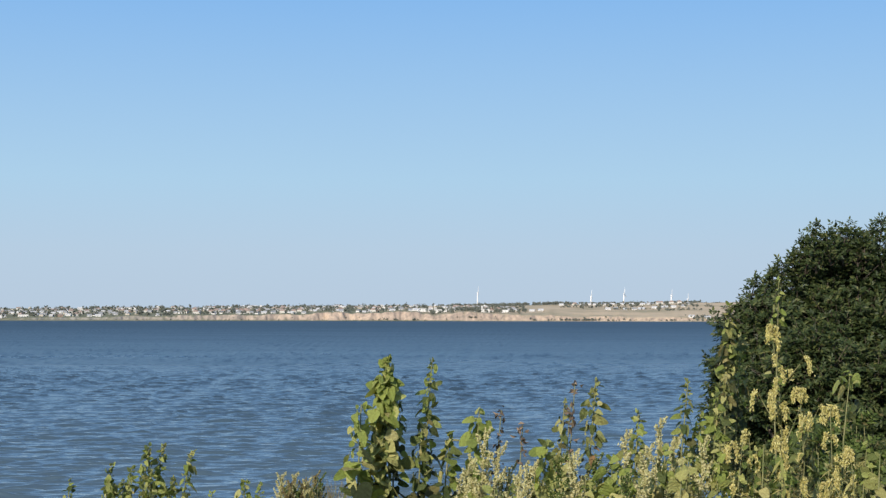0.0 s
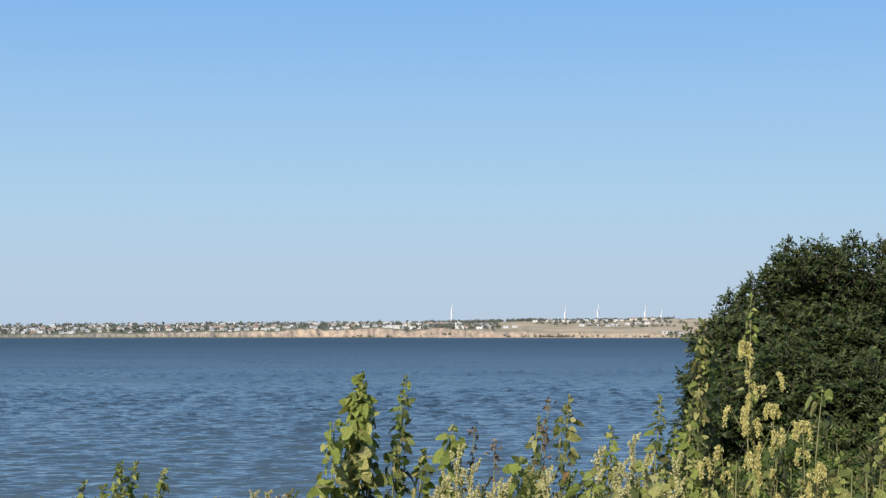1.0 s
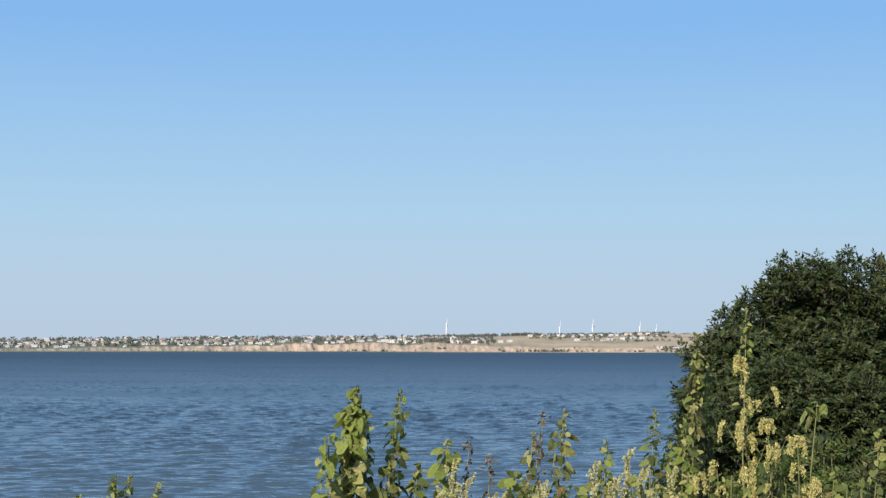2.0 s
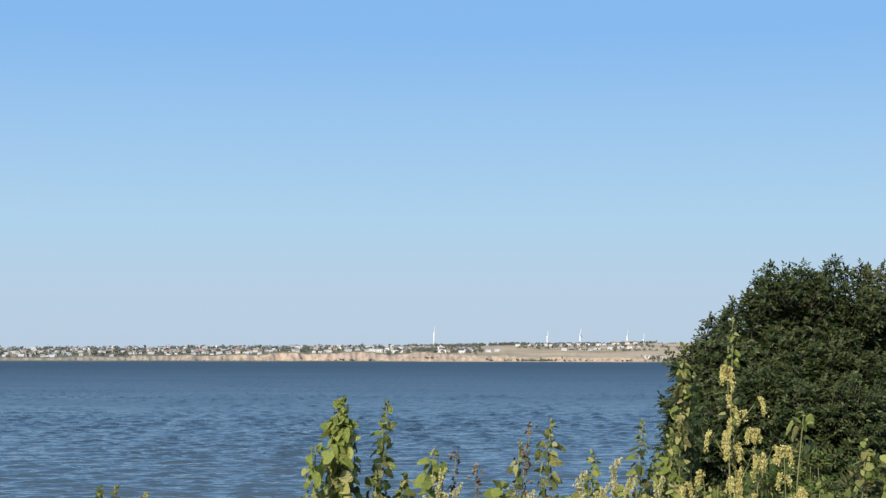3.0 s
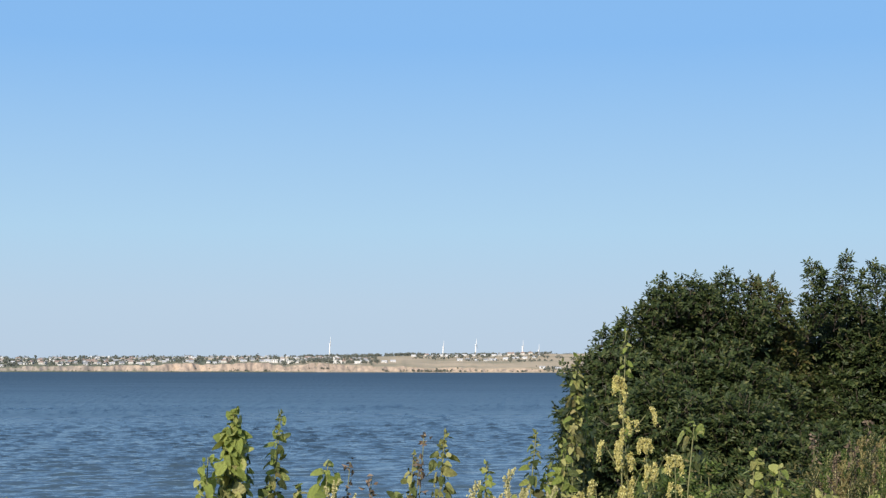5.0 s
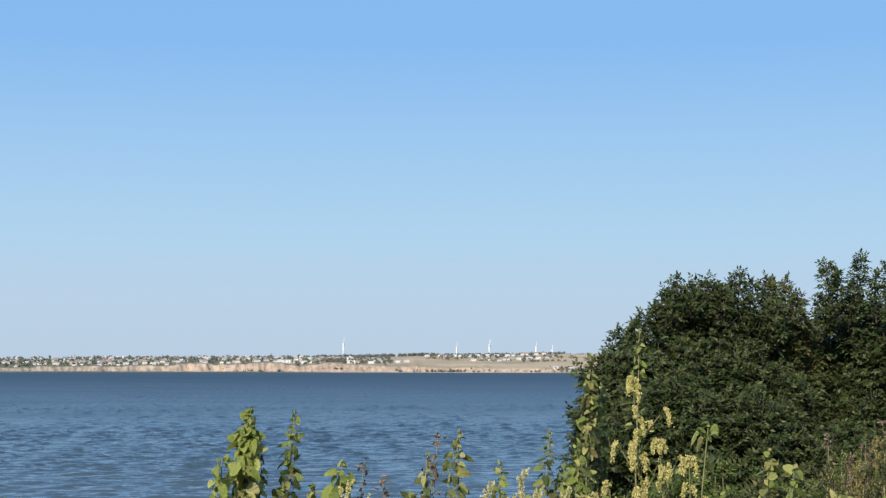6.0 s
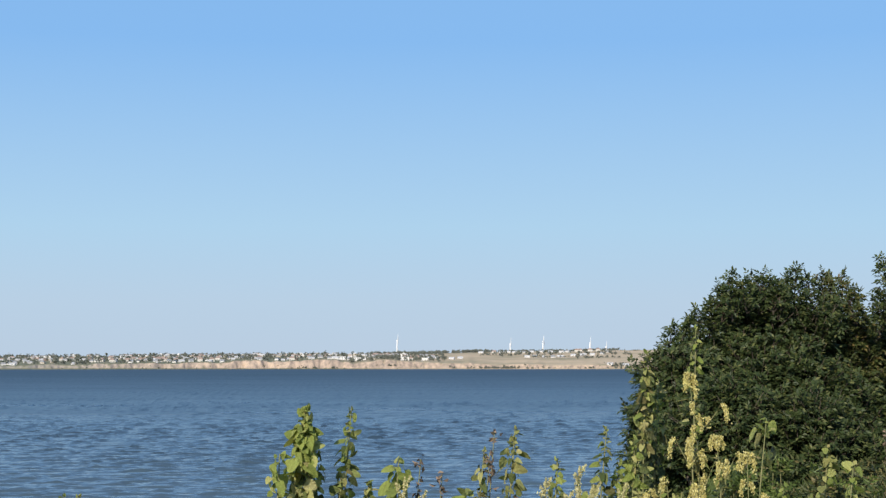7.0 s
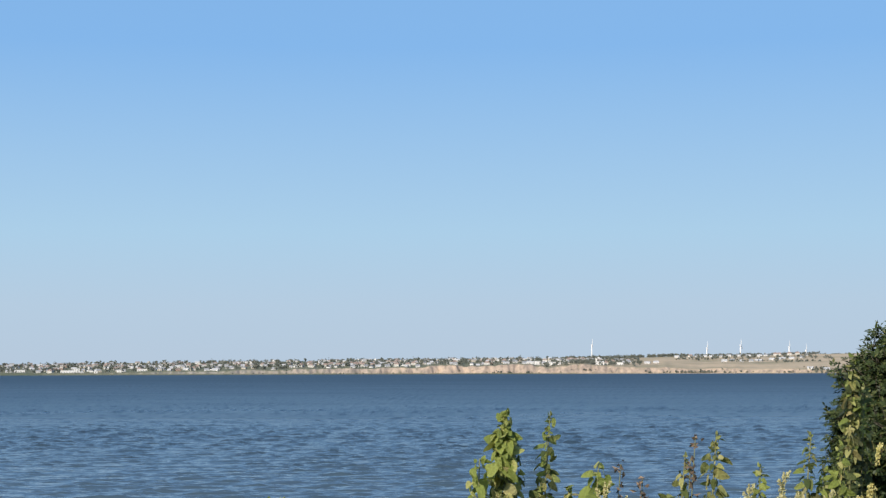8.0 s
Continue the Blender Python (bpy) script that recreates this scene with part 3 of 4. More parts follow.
# ------------------------------------------------------------------ bank trees
def build_tree(base, crown_c, crown_r, clumps, seed, label, plumes, crown_m):
    """A tree with a trunk, limbs and a crown of separate leafy clumps with dark hollows between them."""
    g = np.random.default_rng(seed)
    top = tagged(new("bank_tree"), label, "tree", "trees on the bank")
    top.matrix_basis = pose(*base)
    inv = Vector(base)
    centre, rad = Vector(crown_c) - inv, Vector(crown_r)
    wood = Geo()
    fork = Vector((centre.x * 0.6, centre.y * 0.6, (centre.z - rad.z) * 0.75 + 0.2))
    wood.tube(((0, 0, -0.25), fork * 0.5 + Vector((0.05, 0.03, 0)), fork), (0.13, 0.10, 0.085), 10)
    limbs = Geo()
    leaves = Geo()
    lobes = [(Vector(g.normal(0, 1, 3)).normalized(), g.uniform(0.9, 1.1)) for _ in range(18)]

    def reach(d):
        return max(0.82, *(h * max(0.0, 1 - 1.8 * (1 - d.dot(p))) for p, h in lobes))

    def boxy(d):
        """A point of a full, round-shouldered crown in the direction d."""
        h = math.hypot(d.x, d.y)
        n = (h ** 2.6 + abs(d.z) ** 2.6) ** (1 / 2.6)
        return Vector((d.x * rad.x, d.y * rad.y, d.z * rad.z)) / n

    def sprig(root, way, length, pairs, small=1.0):
        tip = root + way * length
        limbs.tube((root, tip), (0.006, 0.003), 3)
        for k in range(pairs):
            t = 0.2 + 0.8 * k / max(1, pairs - 1)
            o = root.lerp(tip, t)
            spin = Vector(g.normal(0, 1, 3))
            side = way.cross(spin).normalized()
            leaf_way = (side * 0.8 + way * 0.5 + Vector((0, 0, -0.2))).normalized()
            ll = g.uniform(0.10, 0.16) * (1.15 - 0.5 * t) * small
            face = (Vector((0, 0, 1)) + 0.65 * sun_way + 0.6 * Vector(g.normal(0, 1, 3))).normalized()
            out = leaf_way.cross(face).normalized()
            for j in (0.3, 0.62):
                b = o + leaf_way * ll * j
                for sgn in (1, -1):
                    leaves.blade(b, b + (out * sgn * 0.8 + leaf_way * 0.55) * g.uniform(0.05, 0.074) * small, 0.032 * small, face)
            b = o + leaf_way * ll * 0.8
            leaves.blade(b, b + leaf_way * 0.07 * small, 0.035 * small, face)

    spots = []
    for _ in range(clumps * 60):
        if len(spots) >= clumps:
            break
        d = Vector(g.normal(0, 1, 3)).normalized()
        if d.z < -0.8:
            continue
        p = centre + boxy(d) * reach(d) * g.uniform(0.66, 1.0)
        if noise.noise(p * 1.6 + Vector((seed, 0, 0))) < (-0.12 if d.z < 0.3 else -0.3):
            continue
        if any((p - c).length < 0.34 for c, _, _ in spots):
            continue
        spots.append((p, d, g.uniform(0.18, 0.36)))
    for i, (c, d, r) in enumerate(spots):
        if i % 4 == 0:
            mid = fork.lerp(c, 0.5) + Vector((g.normal(0, 0.1), g.normal(0, 0.1), 0.12))
            limbs.tube((fork, mid, c), (0.05, 0.03, 0.01), 6)
        for _ in range(int(34 + 420 * r * r)):
            e = Vector(g.normal(0, 1, 3)).normalized()
            e.z = e.z * 0.9 + 0.25
            p = c + e * r * g.uniform(0.35, 1.0) ** 0.7
            way = (e * 0.7 + Vector((d.x * 0.3, d.y * 0.3, 0.75)) + 0.3 * Vector(g.normal(0, 1, 3))).normalized()
            sprig(p - way * 0.1, way, g.uniform(0.14, 0.3), 5)
    for _ in range(clumps * 7):
        d = Vector(g.normal(0, 1, 3)).normalized()
        p = centre + boxy(d) * reach(d) * g.uniform(0.3, 0.72)
        way = Vector((d.x, d.y, 0.6)).normalized()
        sprig(p, way, g.uniform(0.2, 0.35), 5)
    for tip, length, thick in plumes:
        tip = Vector(tip) - inv
        root = tip - Vector((g.normal(0, 0.12) * length, g.normal(0, 0.12) * length, length))
        limbs.tube((root, root.lerp(tip, 0.5) + Vector(g.normal(0, 0.015, 3)), tip), (0.012, 0.008, 0.003), 4)
        n = int(length / 0.024)
        for k in range(n):
            t = (k + g.random()) / n
            a = k * 2.4 + g.normal(0, 0.3)
            w = thick * (1.15 - 0.8 * t) * g.uniform(0.6, 1.3)
            way = Vector((math.cos(a), math.sin(a), g.uniform(0.5, 1.1))).normalized()
            sprig(root.lerp(tip, t), way, w, 4, 0.9)
    part("trunk", wood, M_BARK, top)
    part("branch_work", limbs, M_BARK, top)
    part("crown", leaves, crown_m, top, smooth=False)
    return top


def bank_tree(bearing, dist, top_z, rx, rz, clumps, seed, label, plumes=(), crown_m=M_CROWN):
    """plumes: bearing, elevation and length of the shoots that stand above the crown."""
    x, y = on_bearing(bearing, dist)
    g = random.Random(seed)
    shoots = []
    for b, el, length in plumes:
        d = dist - 0.4 + g.uniform(-0.3, 0.3)
        px, py = on_bearing(b, d)
        shoots.append(((px, py, EYE_Z + math.hypot(px, py) * math.tan(radians(el - 0.17))), length, 0.10 + 0.06 * length))
    build_tree((x + 0.1, y + 0.1, float(near_height(np.array([x]), np.array([y]))[0])), (x, y, top_z - rz), (rx, rx, rz), clumps, seed, label, shoots, crown_m)


bank_tree(14.4, 20.0, 10.66, 1.20, 1.8, 110, 3, "round-headed dark green tree with pinnate leaves on the bank", [
    (11.05, 1.5, 0.35), (11.45, 1.4, 0.4), (12.0, 2.1, 0.4), (12.35, 2.2, 0.4), (12.67, 2.82, 0.5), (13.15, 3.27, 0.55), (13.5, 3.1, 0.4), (13.85, 3.2, 0.5), (14.2, 3.33, 0.5),
    (14.6, 3.05, 0.4), (15.05, 3.15, 0.45), (15.37, 3.45, 0.55), (15.7, 3.2, 0.4), (11.7, 1.75, 0.4), (12.9, 2.75, 0.4), (14.9, 2.9, 0.3)])
bank_tree(20.45, 20.5, 10.72, 0.74, 1.85, 62, 4, "tall dark green tree with upright leafy shoots", [
    (18.35, 3.80, 0.85), (18.75, 3.5, 0.7), (19.1, 3.1, 0.5), (19.58, 4.02, 0.95), (20.0, 3.35, 0.6), (20.45, 3.75, 0.9), (20.8, 3.4, 0.6), (18.1, 2.5, 0.5), (21.2, 3.7, 0.7)])
bank_tree(16.4, 20.5, 10.62, 0.60, 1.5, 36, 7, "slim tree with yellowing leaves between two dark ones", [
    (16.21, 3.33, 0.55), (16.55, 3.1, 0.45), (16.92, 3.2, 0.5), (17.2, 2.8, 0.4), (17.42, 2.65, 0.45)], M_CROWN_TURNING)
bank_tree(18.3, 21.4, 10.50, 0.85, 1.5, 44, 10, "dark green tree in the gap between two taller ones")
bank_tree(24.5, 21.0, 11.0, 1.2, 1.8, 24, 5, "dark green tree behind tall weeds")
bank_tree(11.35, 19.2, 10.12, 0.62, 1.2, 30, 9, "low dark green bush beside a tree")
bank_tree(12.3, 18.5, 9.75, 0.75, 0.95, 34, 6, "low dark green bush in front of a tree")
bank_tree(15.6, 18.4, 9.62, 0.55, 0.8, 16, 11, "low dark green bush in front of a tree")
bank_tree(18.3, 18.6, 9.18, 0.75, 0.75, 22, 8, "low dark green bush in front of a tree")


# ------------------------------------------------------------------ weeds and saplings
def leaf_mesh(name, material, round_=1.0, cup=0.18, droop=0.25):
    """One broad leaf of unit length along +y, its face up, cupped and drooping, with a petiole."""
    g = Geo()
    outline = [(0.0, 0.0), (-0.04, 0.20), (0.03, 0.37), (0.18, 0.47), (0.36, 0.49), (0.54, 0.46), (0.70, 0.39), (0.84, 0.28), (0.94, 0.15), (1.0, 0.0)]
    rib, lft, rgt = [], [], []
    for y, w in outline:
        z = -droop * y * y
        w *= round_
        rib.append((0, y, z))
        lft.append((-w, y - 0.05 * (w > 0.2), z + cup * w + 0.03 * math.sin(9 * y)))
        rgt.append((w, y - 0.05 * (w > 0.2), z + cup * w + 0.03 * math.cos(8 * y)))
    n = len(outline)
    v = rib + lft[1:-1] + rgt[1:-1]
    li = [0] + list(range(n, n + n - 2)) + [n - 1]
    ri = [0] + list(range(2 * n - 2, 3 * n - 4)) + [n - 1]
    f = []
    for i in range(n - 1):
        f.append(tuple(dict.fromkeys((i, i + 1, li[i + 1], li[i]))))
        f.append(tuple(dict.fromkeys((i, ri[i], ri[i + 1], i + 1))))
    g.add(v, f)
    g.tube(((0, -0.35, 0.03), (0, 0.0, 0.0)), (0.012, 0.012), 3)
    return g.mesh(name, material)


LEAVES = {}
for key, material in (("fresh", M_LEAF_FRESH), ("olive", M_LEAF_OLIVE), ("dark", M_LEAF_DARK), ("pale", M_LEAF_PALE), ("rust", M_LEAF_RUST)):
    LEAVES[key] = [leaf_mesh("leaf", material, r, c, d) for r, c, d in ((1.05, 0.20, 0.25), (0.95, 0.38, 0.4), (1.1, 0.10, 0.3), (0.8, 0.35, 0.7), (0.62, 0.3, 0.4), (0.7, 0.2, 0.55))]


def foot(bearing, dist):
    x, y = on_bearing(bearing, dist)
    return Vector((x, y, float(near_height(np.array([x]), np.array([y]))[0]) - 0.03))


def stalk(base, tip, bend, g, n=6):
    """Points of a slightly crooked stem from base to tip."""
    pts = []
    for i in range(n):
        t = i / (n - 1)
        p = base.lerp(tip, t)
        k = math.sin(t * math.pi) * bend
        pts.append(p + Vector((k * math.sin(3 * t + bend * 90), k * math.cos(2 * t), 0)) + Vector(g.normal(0, 0.004, 3)) * (0 < i < n - 1))
    return pts


def along(pts, t):
    k = min(int(t * (len(pts) - 1)), len(pts) - 2)
    return pts[k].lerp(pts[k + 1], t * (len(pts) - 1) - k)


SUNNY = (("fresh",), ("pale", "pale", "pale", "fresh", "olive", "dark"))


def sapling(bearing, base_bearing, dist, top_z, leaf, count, mix, label, low=0.15, seed=0, spread=1.0):
    """A leafy upright shoot: stem, and leaves round it, larger towards the foot."""
    g = np.random.default_rng(seed)
    x, y = on_bearing(bearing, dist)
    o = foot(base_bearing, dist)
    top = tagged(new("sapling"), label, "sapling", "leafy saplings")
    top.matrix_basis = Matrix.Translation(o)
    pts = stalk(Vector((0, 0, 0)), Vector((x, y, top_z - 0.5 * leaf)) - o, 0.03, g)
    low = max(low, 1 - 0.6 / (top_z - o.z))
    s = Geo()
    s.tube(pts, [0.008 - 0.006 * i / (len(pts) - 1) for i in range(len(pts))], 6)
    part("stem", s, M_STEM, top)
    seen = (1 - low) * (top_z - o.z)
    nodes = max(6, int(seen / (0.55 * leaf)))
    for i in range(count):
        t = low + (1 - low) * ((i + 0.5) / count) ** 0.7
        t = 0.5 * t + 0.5 * (low + (1 - low) * (0.5 + int((t - low) / (1 - low) * nodes)) / nodes)
        u = (t - low) / (1 - low)
        p = along(pts, min(t, 0.999))
        a = i * 2.4 + g.normal(0, 0.4)
        young = max(0.0, (u - 0.8) / 0.2) if leaf < 0.045 else max(0.0, (u - 0.9) / 0.1)
        size = 1.25 * leaf * (0.35 + 0.85 * g.random() ** 1.3) * (1.15 - 0.2 * u) * (1 - 0.5 * young)
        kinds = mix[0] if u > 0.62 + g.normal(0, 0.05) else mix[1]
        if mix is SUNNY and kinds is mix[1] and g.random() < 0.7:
            # lit side put into leaf colour: pale towards the sun, olive and dark away
            sunward = math.cos(a) * sun_way.x + math.sin(a) * sun_way.y > 0.15
            kinds = ("pale",) if sunward else ("olive", "dark")
            size *= 1.2 if sunward else 0.85
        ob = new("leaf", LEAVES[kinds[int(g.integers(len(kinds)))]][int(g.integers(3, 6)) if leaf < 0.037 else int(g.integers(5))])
        ob.parent = top
        way = Vector((math.cos(a), math.sin(a), 0))
        # the blades turn to the sun and hang from their petioles; the youngest stand up round the tip
        face = (0.45 * way + 0.4 * sun_way + Vector((0, 0, 0.35)) + 0.8 * Vector(g.normal(0, 1, 3))).normalized()
        lie = (way * 0.9 + Vector((0, 0, -0.55)) + 0.35 * Vector(g.normal(0, 1, 3))).lerp(way * 0.35 + Vector((0, 0, 0.9)), young)
        lie = (lie - face * lie.dot(face)).normalized()
        across = lie.cross(face)
        reach = size * 0.22 + spread * leaf * g.uniform(0.0, 0.5 + 0.5 * (1 - u)) * (1 - 0.85 * young)
        turn = Matrix((across, lie, face)).transposed().to_4x4()
        ob.matrix_basis = Matrix.Translation(p + way * reach + Vector((0, 0, size * 0.3 * (1 - young)))) @ turn @ Matrix.Scale(size, 4)
    return top


# the dark leaves low in these mixes also stand in for shade between leaves
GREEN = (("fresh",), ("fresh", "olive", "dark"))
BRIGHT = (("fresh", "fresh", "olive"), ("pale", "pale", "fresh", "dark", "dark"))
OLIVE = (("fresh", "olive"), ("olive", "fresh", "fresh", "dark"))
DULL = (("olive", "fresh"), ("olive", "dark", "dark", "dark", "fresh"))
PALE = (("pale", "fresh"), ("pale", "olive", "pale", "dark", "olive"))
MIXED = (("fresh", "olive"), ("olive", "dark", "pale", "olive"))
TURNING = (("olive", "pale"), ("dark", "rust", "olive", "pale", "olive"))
SAPLINGS = [
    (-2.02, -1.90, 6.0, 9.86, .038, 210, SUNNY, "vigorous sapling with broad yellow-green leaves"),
    (-2.91, -2.34, 5.9, 9.70, .048, 44, GREEN, "side shoot with rounded green leaves"),
    (-1.60, -1.60, 6.1, 9.74, .036, 70, DULL, "leafy dull green shoot beside a taller sapling"),
    (-0.38, -0.55, 6.2, 9.85, .030, 96, DULL, "slender sapling with small dark green leaves"),
    (0.26, 0.02, 6.1, 9.58, .040, 60, DULL, "leafy shoot with broad olive leaves"),
    (-0.75, -0.75, 6.1, 9.60, .038, 56, DULL, "leafy shoot with olive leaves in shade"),
    (1.31, 1.09, 6.0, 9.67, .046, 44, GREEN, "sapling with a bright green tip leaf"),
    (5.46, 5.16, 6.3, 9.77, .032, 105, TURNING, "slender sapling with green top and rusty lower leaves"),
    (4.36, 4.16, 6.2, 9.69, .028, 76, TURNING, "thin sapling with dark leaves and a yellow tip"),
    (3.71, 3.59, 5.8, 9.56, .046, 44, BRIGHT, "low sapling with broad bright green leaves"),
    (6.96, 6.86, 6.2, 9.65, .030, 80, DULL, "small sapling with dull green leaves"),
    (8.71, 8.39, 6.4, 9.76, .030, 84, MIXED, "slender sapling with yellow-green leaves"),
    (10.18, 10.04, 6.8, 10.07, .028, 150, (("olive", "dark", "fresh"), ("dark", "dark", "olive", "pale")), "tall slim sapling with yellowing lower leaves"),
    (10.55, 10.45, 7.0, 9.95, .030, 80, DULL, "tall slim sapling with dark leaves"),
    (11.87, 12.00, 8.0, 10.21, .032, 30, GREEN, "tall sapling with a fresh green tip before the tree"),
    (14.28, 14.09, 6.6, 9.80, .044, 18, GREEN, "thin-stemmed sapling with a tuft of green leaves"),
    (9.69, 9.69, 6.5, 9.72, .031, 75, DULL, "leafy sapling with dull green leaves"),
    (9.13, 9.09, 6.5, 9.62, .032, 70, BRIGHT, "leafy sapling with pale green leaves"),
    (6.05, 6.15, 5.7, 9.53, .048, 50, BRIGHT, "low sapling with large pale leaves"),
    (-10.36, -10.55, 9.0, 9.30, .034, 80, OLIVE, "small shrub shoot with green leaves at the bank edge"),
    (-9.87, -10.3, 9.1, 9.29, .034, 80, OLIVE, "small shrub shoot with green leaves at the bank edge"),
    (-8.87, -9.25, 9.0, 9.26, .034, 60, OLIVE, "leaning shrub shoot with green leaves"),
    (-11.66, -11.62, 9.0, 9.19, .036, 90, OLIVE, "small leafy shoot with dull green leaves"),
    (-13.07, -13.00, 9.0, 9.10, .036, 40, OLIVE, "low leafy shoot with green leaves"),
    (-6.96, -6.90, 8.5, 9.15, .040, 40, GREEN, "low bright green shoot"),
    (-6.46, -6.50, 8.5, 9.13, .038, 34, GREEN, "low bright green shoot"),
    (-8.17, -8.17, 8.6, 9.08, .036, 30, GREEN, "low bright green shoot"),
    (7.10, 7.10, 5.7, 9.50, .046, 50, PALE, "low broad-leaved weed with pale leaves"),
    (5.10, 5.10, 5.6, 9.47, .036, 50, PALE, "low broad-leaved weed with pale leaves"),
    (8.70, 8.70, 5.8, 9.52, .036, 50, PALE, "low broad-leaved weed with pale leaves"),
    (2.60, 2.60, 5.7, 9.44, .036, 50, BRIGHT, "low broad-leaved weed with bright leaves"),
    (4.30, 4.30, 5.7, 9.48, .040, 50, TURNING, "low weed with rusty and olive leaves"),
    (7.90, 7.90, 5.9, 9.54, .040, 50, DULL, "low weed with olive leaves"),
    (9.80, 9.80, 5.8, 9.56, .036, 50, PALE, "low broad-leaved weed with pale leaves"),
    (6.40, 6.40, 5.6, 9.45, .050, 46, PALE, "low broad-leaved weed with large pale leaves"),
    (-10.95, -10.95, 9.1, 9.16, .034, 90, MIXED, "bushy shrub shoot with green leaves at the bank edge"),
    (-10.25, -10.40, 8.9, 9.17, .034, 90, MIXED, "bushy shrub shoot with green leaves at the bank edge"),
    (-9.50, -9.55, 9.0, 9.12, .034, 70, MIXED, "leaning shrub shoot with dull leaves"),
    (-11.25, -11.25, 9.2, 9.08, .034, 70, MIXED, "low shrub shoot with dull leaves"),
    (14.82, 14.73, 6.3, 9.53, .044, 28, DULL, "sapling with green leaves among dry weeds"),
    (17.20, 17.01, 7.0, 9.60, .046, 26, (("fresh",), ("fresh", "olive")), "sapling with large bright green leaves"),
    (16.34, 16.15, 8.0, 9.62, .042, 26, DULL, "leafy sapling with green leaves"),
    (12.9, 12.9, 6.8, 9.62, .05, 36, DULL, "leafy shoot with dull green leaves behind dry weeds"),
]
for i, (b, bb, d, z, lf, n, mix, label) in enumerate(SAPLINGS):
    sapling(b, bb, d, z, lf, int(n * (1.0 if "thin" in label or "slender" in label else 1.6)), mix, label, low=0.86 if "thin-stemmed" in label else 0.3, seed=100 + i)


def mugwort(bearing, base_bearing, dist, top_z, seed, material=None, label="pale mugwort with feathery seed plumes"):
    """A stem with upright side plumes set with tiny seed tufts."""
    g = np.random.default_rng(seed)
    x, y = on_bearing(bearing, dist)
    o = foot(base_bearing, dist)
    top = tagged(new("mugwort"), label, "weed", "feathery weeds")
    top.matrix_basis = Matrix.Translation(o)
    pts = stalk(Vector((0, 0, 0)), Vector((x, y, top_z)) - o, 0.03, g)
    s, plume = Geo(), Geo()
    s.tube(pts, [0.006 - 0.0045 * i / (len(pts) - 1) for i in range(len(pts))], 5)

    def tufts(a, b, n, r):
        for k in range(n):
            t = (k + g.random()) / n
            c = a.lerp(b, t) + Vector(g.normal(0, 1, 3)) * r * (1.15 - t)
            w = Vector(g.normal(0, 1, 3)).normalized() * g.uniform(0.004, 0.008)
            plume.blade(c - w, c + w, 0.0075, Vector(g.normal(0, 1, 3)), 0.4)

    for i in range(22):
        t = 0.35 + 0.63 * (i + 0.5) / 22
        p = along(pts, t)
        a = i * 2.4 + g.normal(0, 0.3)
        ln = (0.20 * (1.05 - t) + 0.035) * g.uniform(0.7, 1.2)
        e = p + Vector((math.cos(a) * ln * 0.55, math.sin(a) * ln * 0.55, ln))
        s.tube((p, e), (0.0025, 0.0012), 3)
        tufts(p.lerp(e, 0.2), e, int(80 * ln / 0.1), 0.0075)
    tufts(pts[-2], pts[-1], 140, 0.0075)
    part("stem", s, M_STEM_PALE, top)
    part("seed_plume", plume, material or M_PLUME, top, smooth=False)
    return top


MUGWORTS = [(1.53, 1.33, 5.9, 9.59), (0.97, 0.97, 5.7, 9.48), (2.02, 1.94, 5.9, 9.52), (7.75, 7.65, 6.0, 9.62), (6.55, 6.45, 6.0, 9.58), (8.24, 8.14, 6.0, 9.55), (3.14, 3.14, 5.8, 9.46), (4.65, 4.65, 5.8, 9.51)]
for i, row in enumerate(MUGWORTS):
    mugwort(*row, 300 + i)


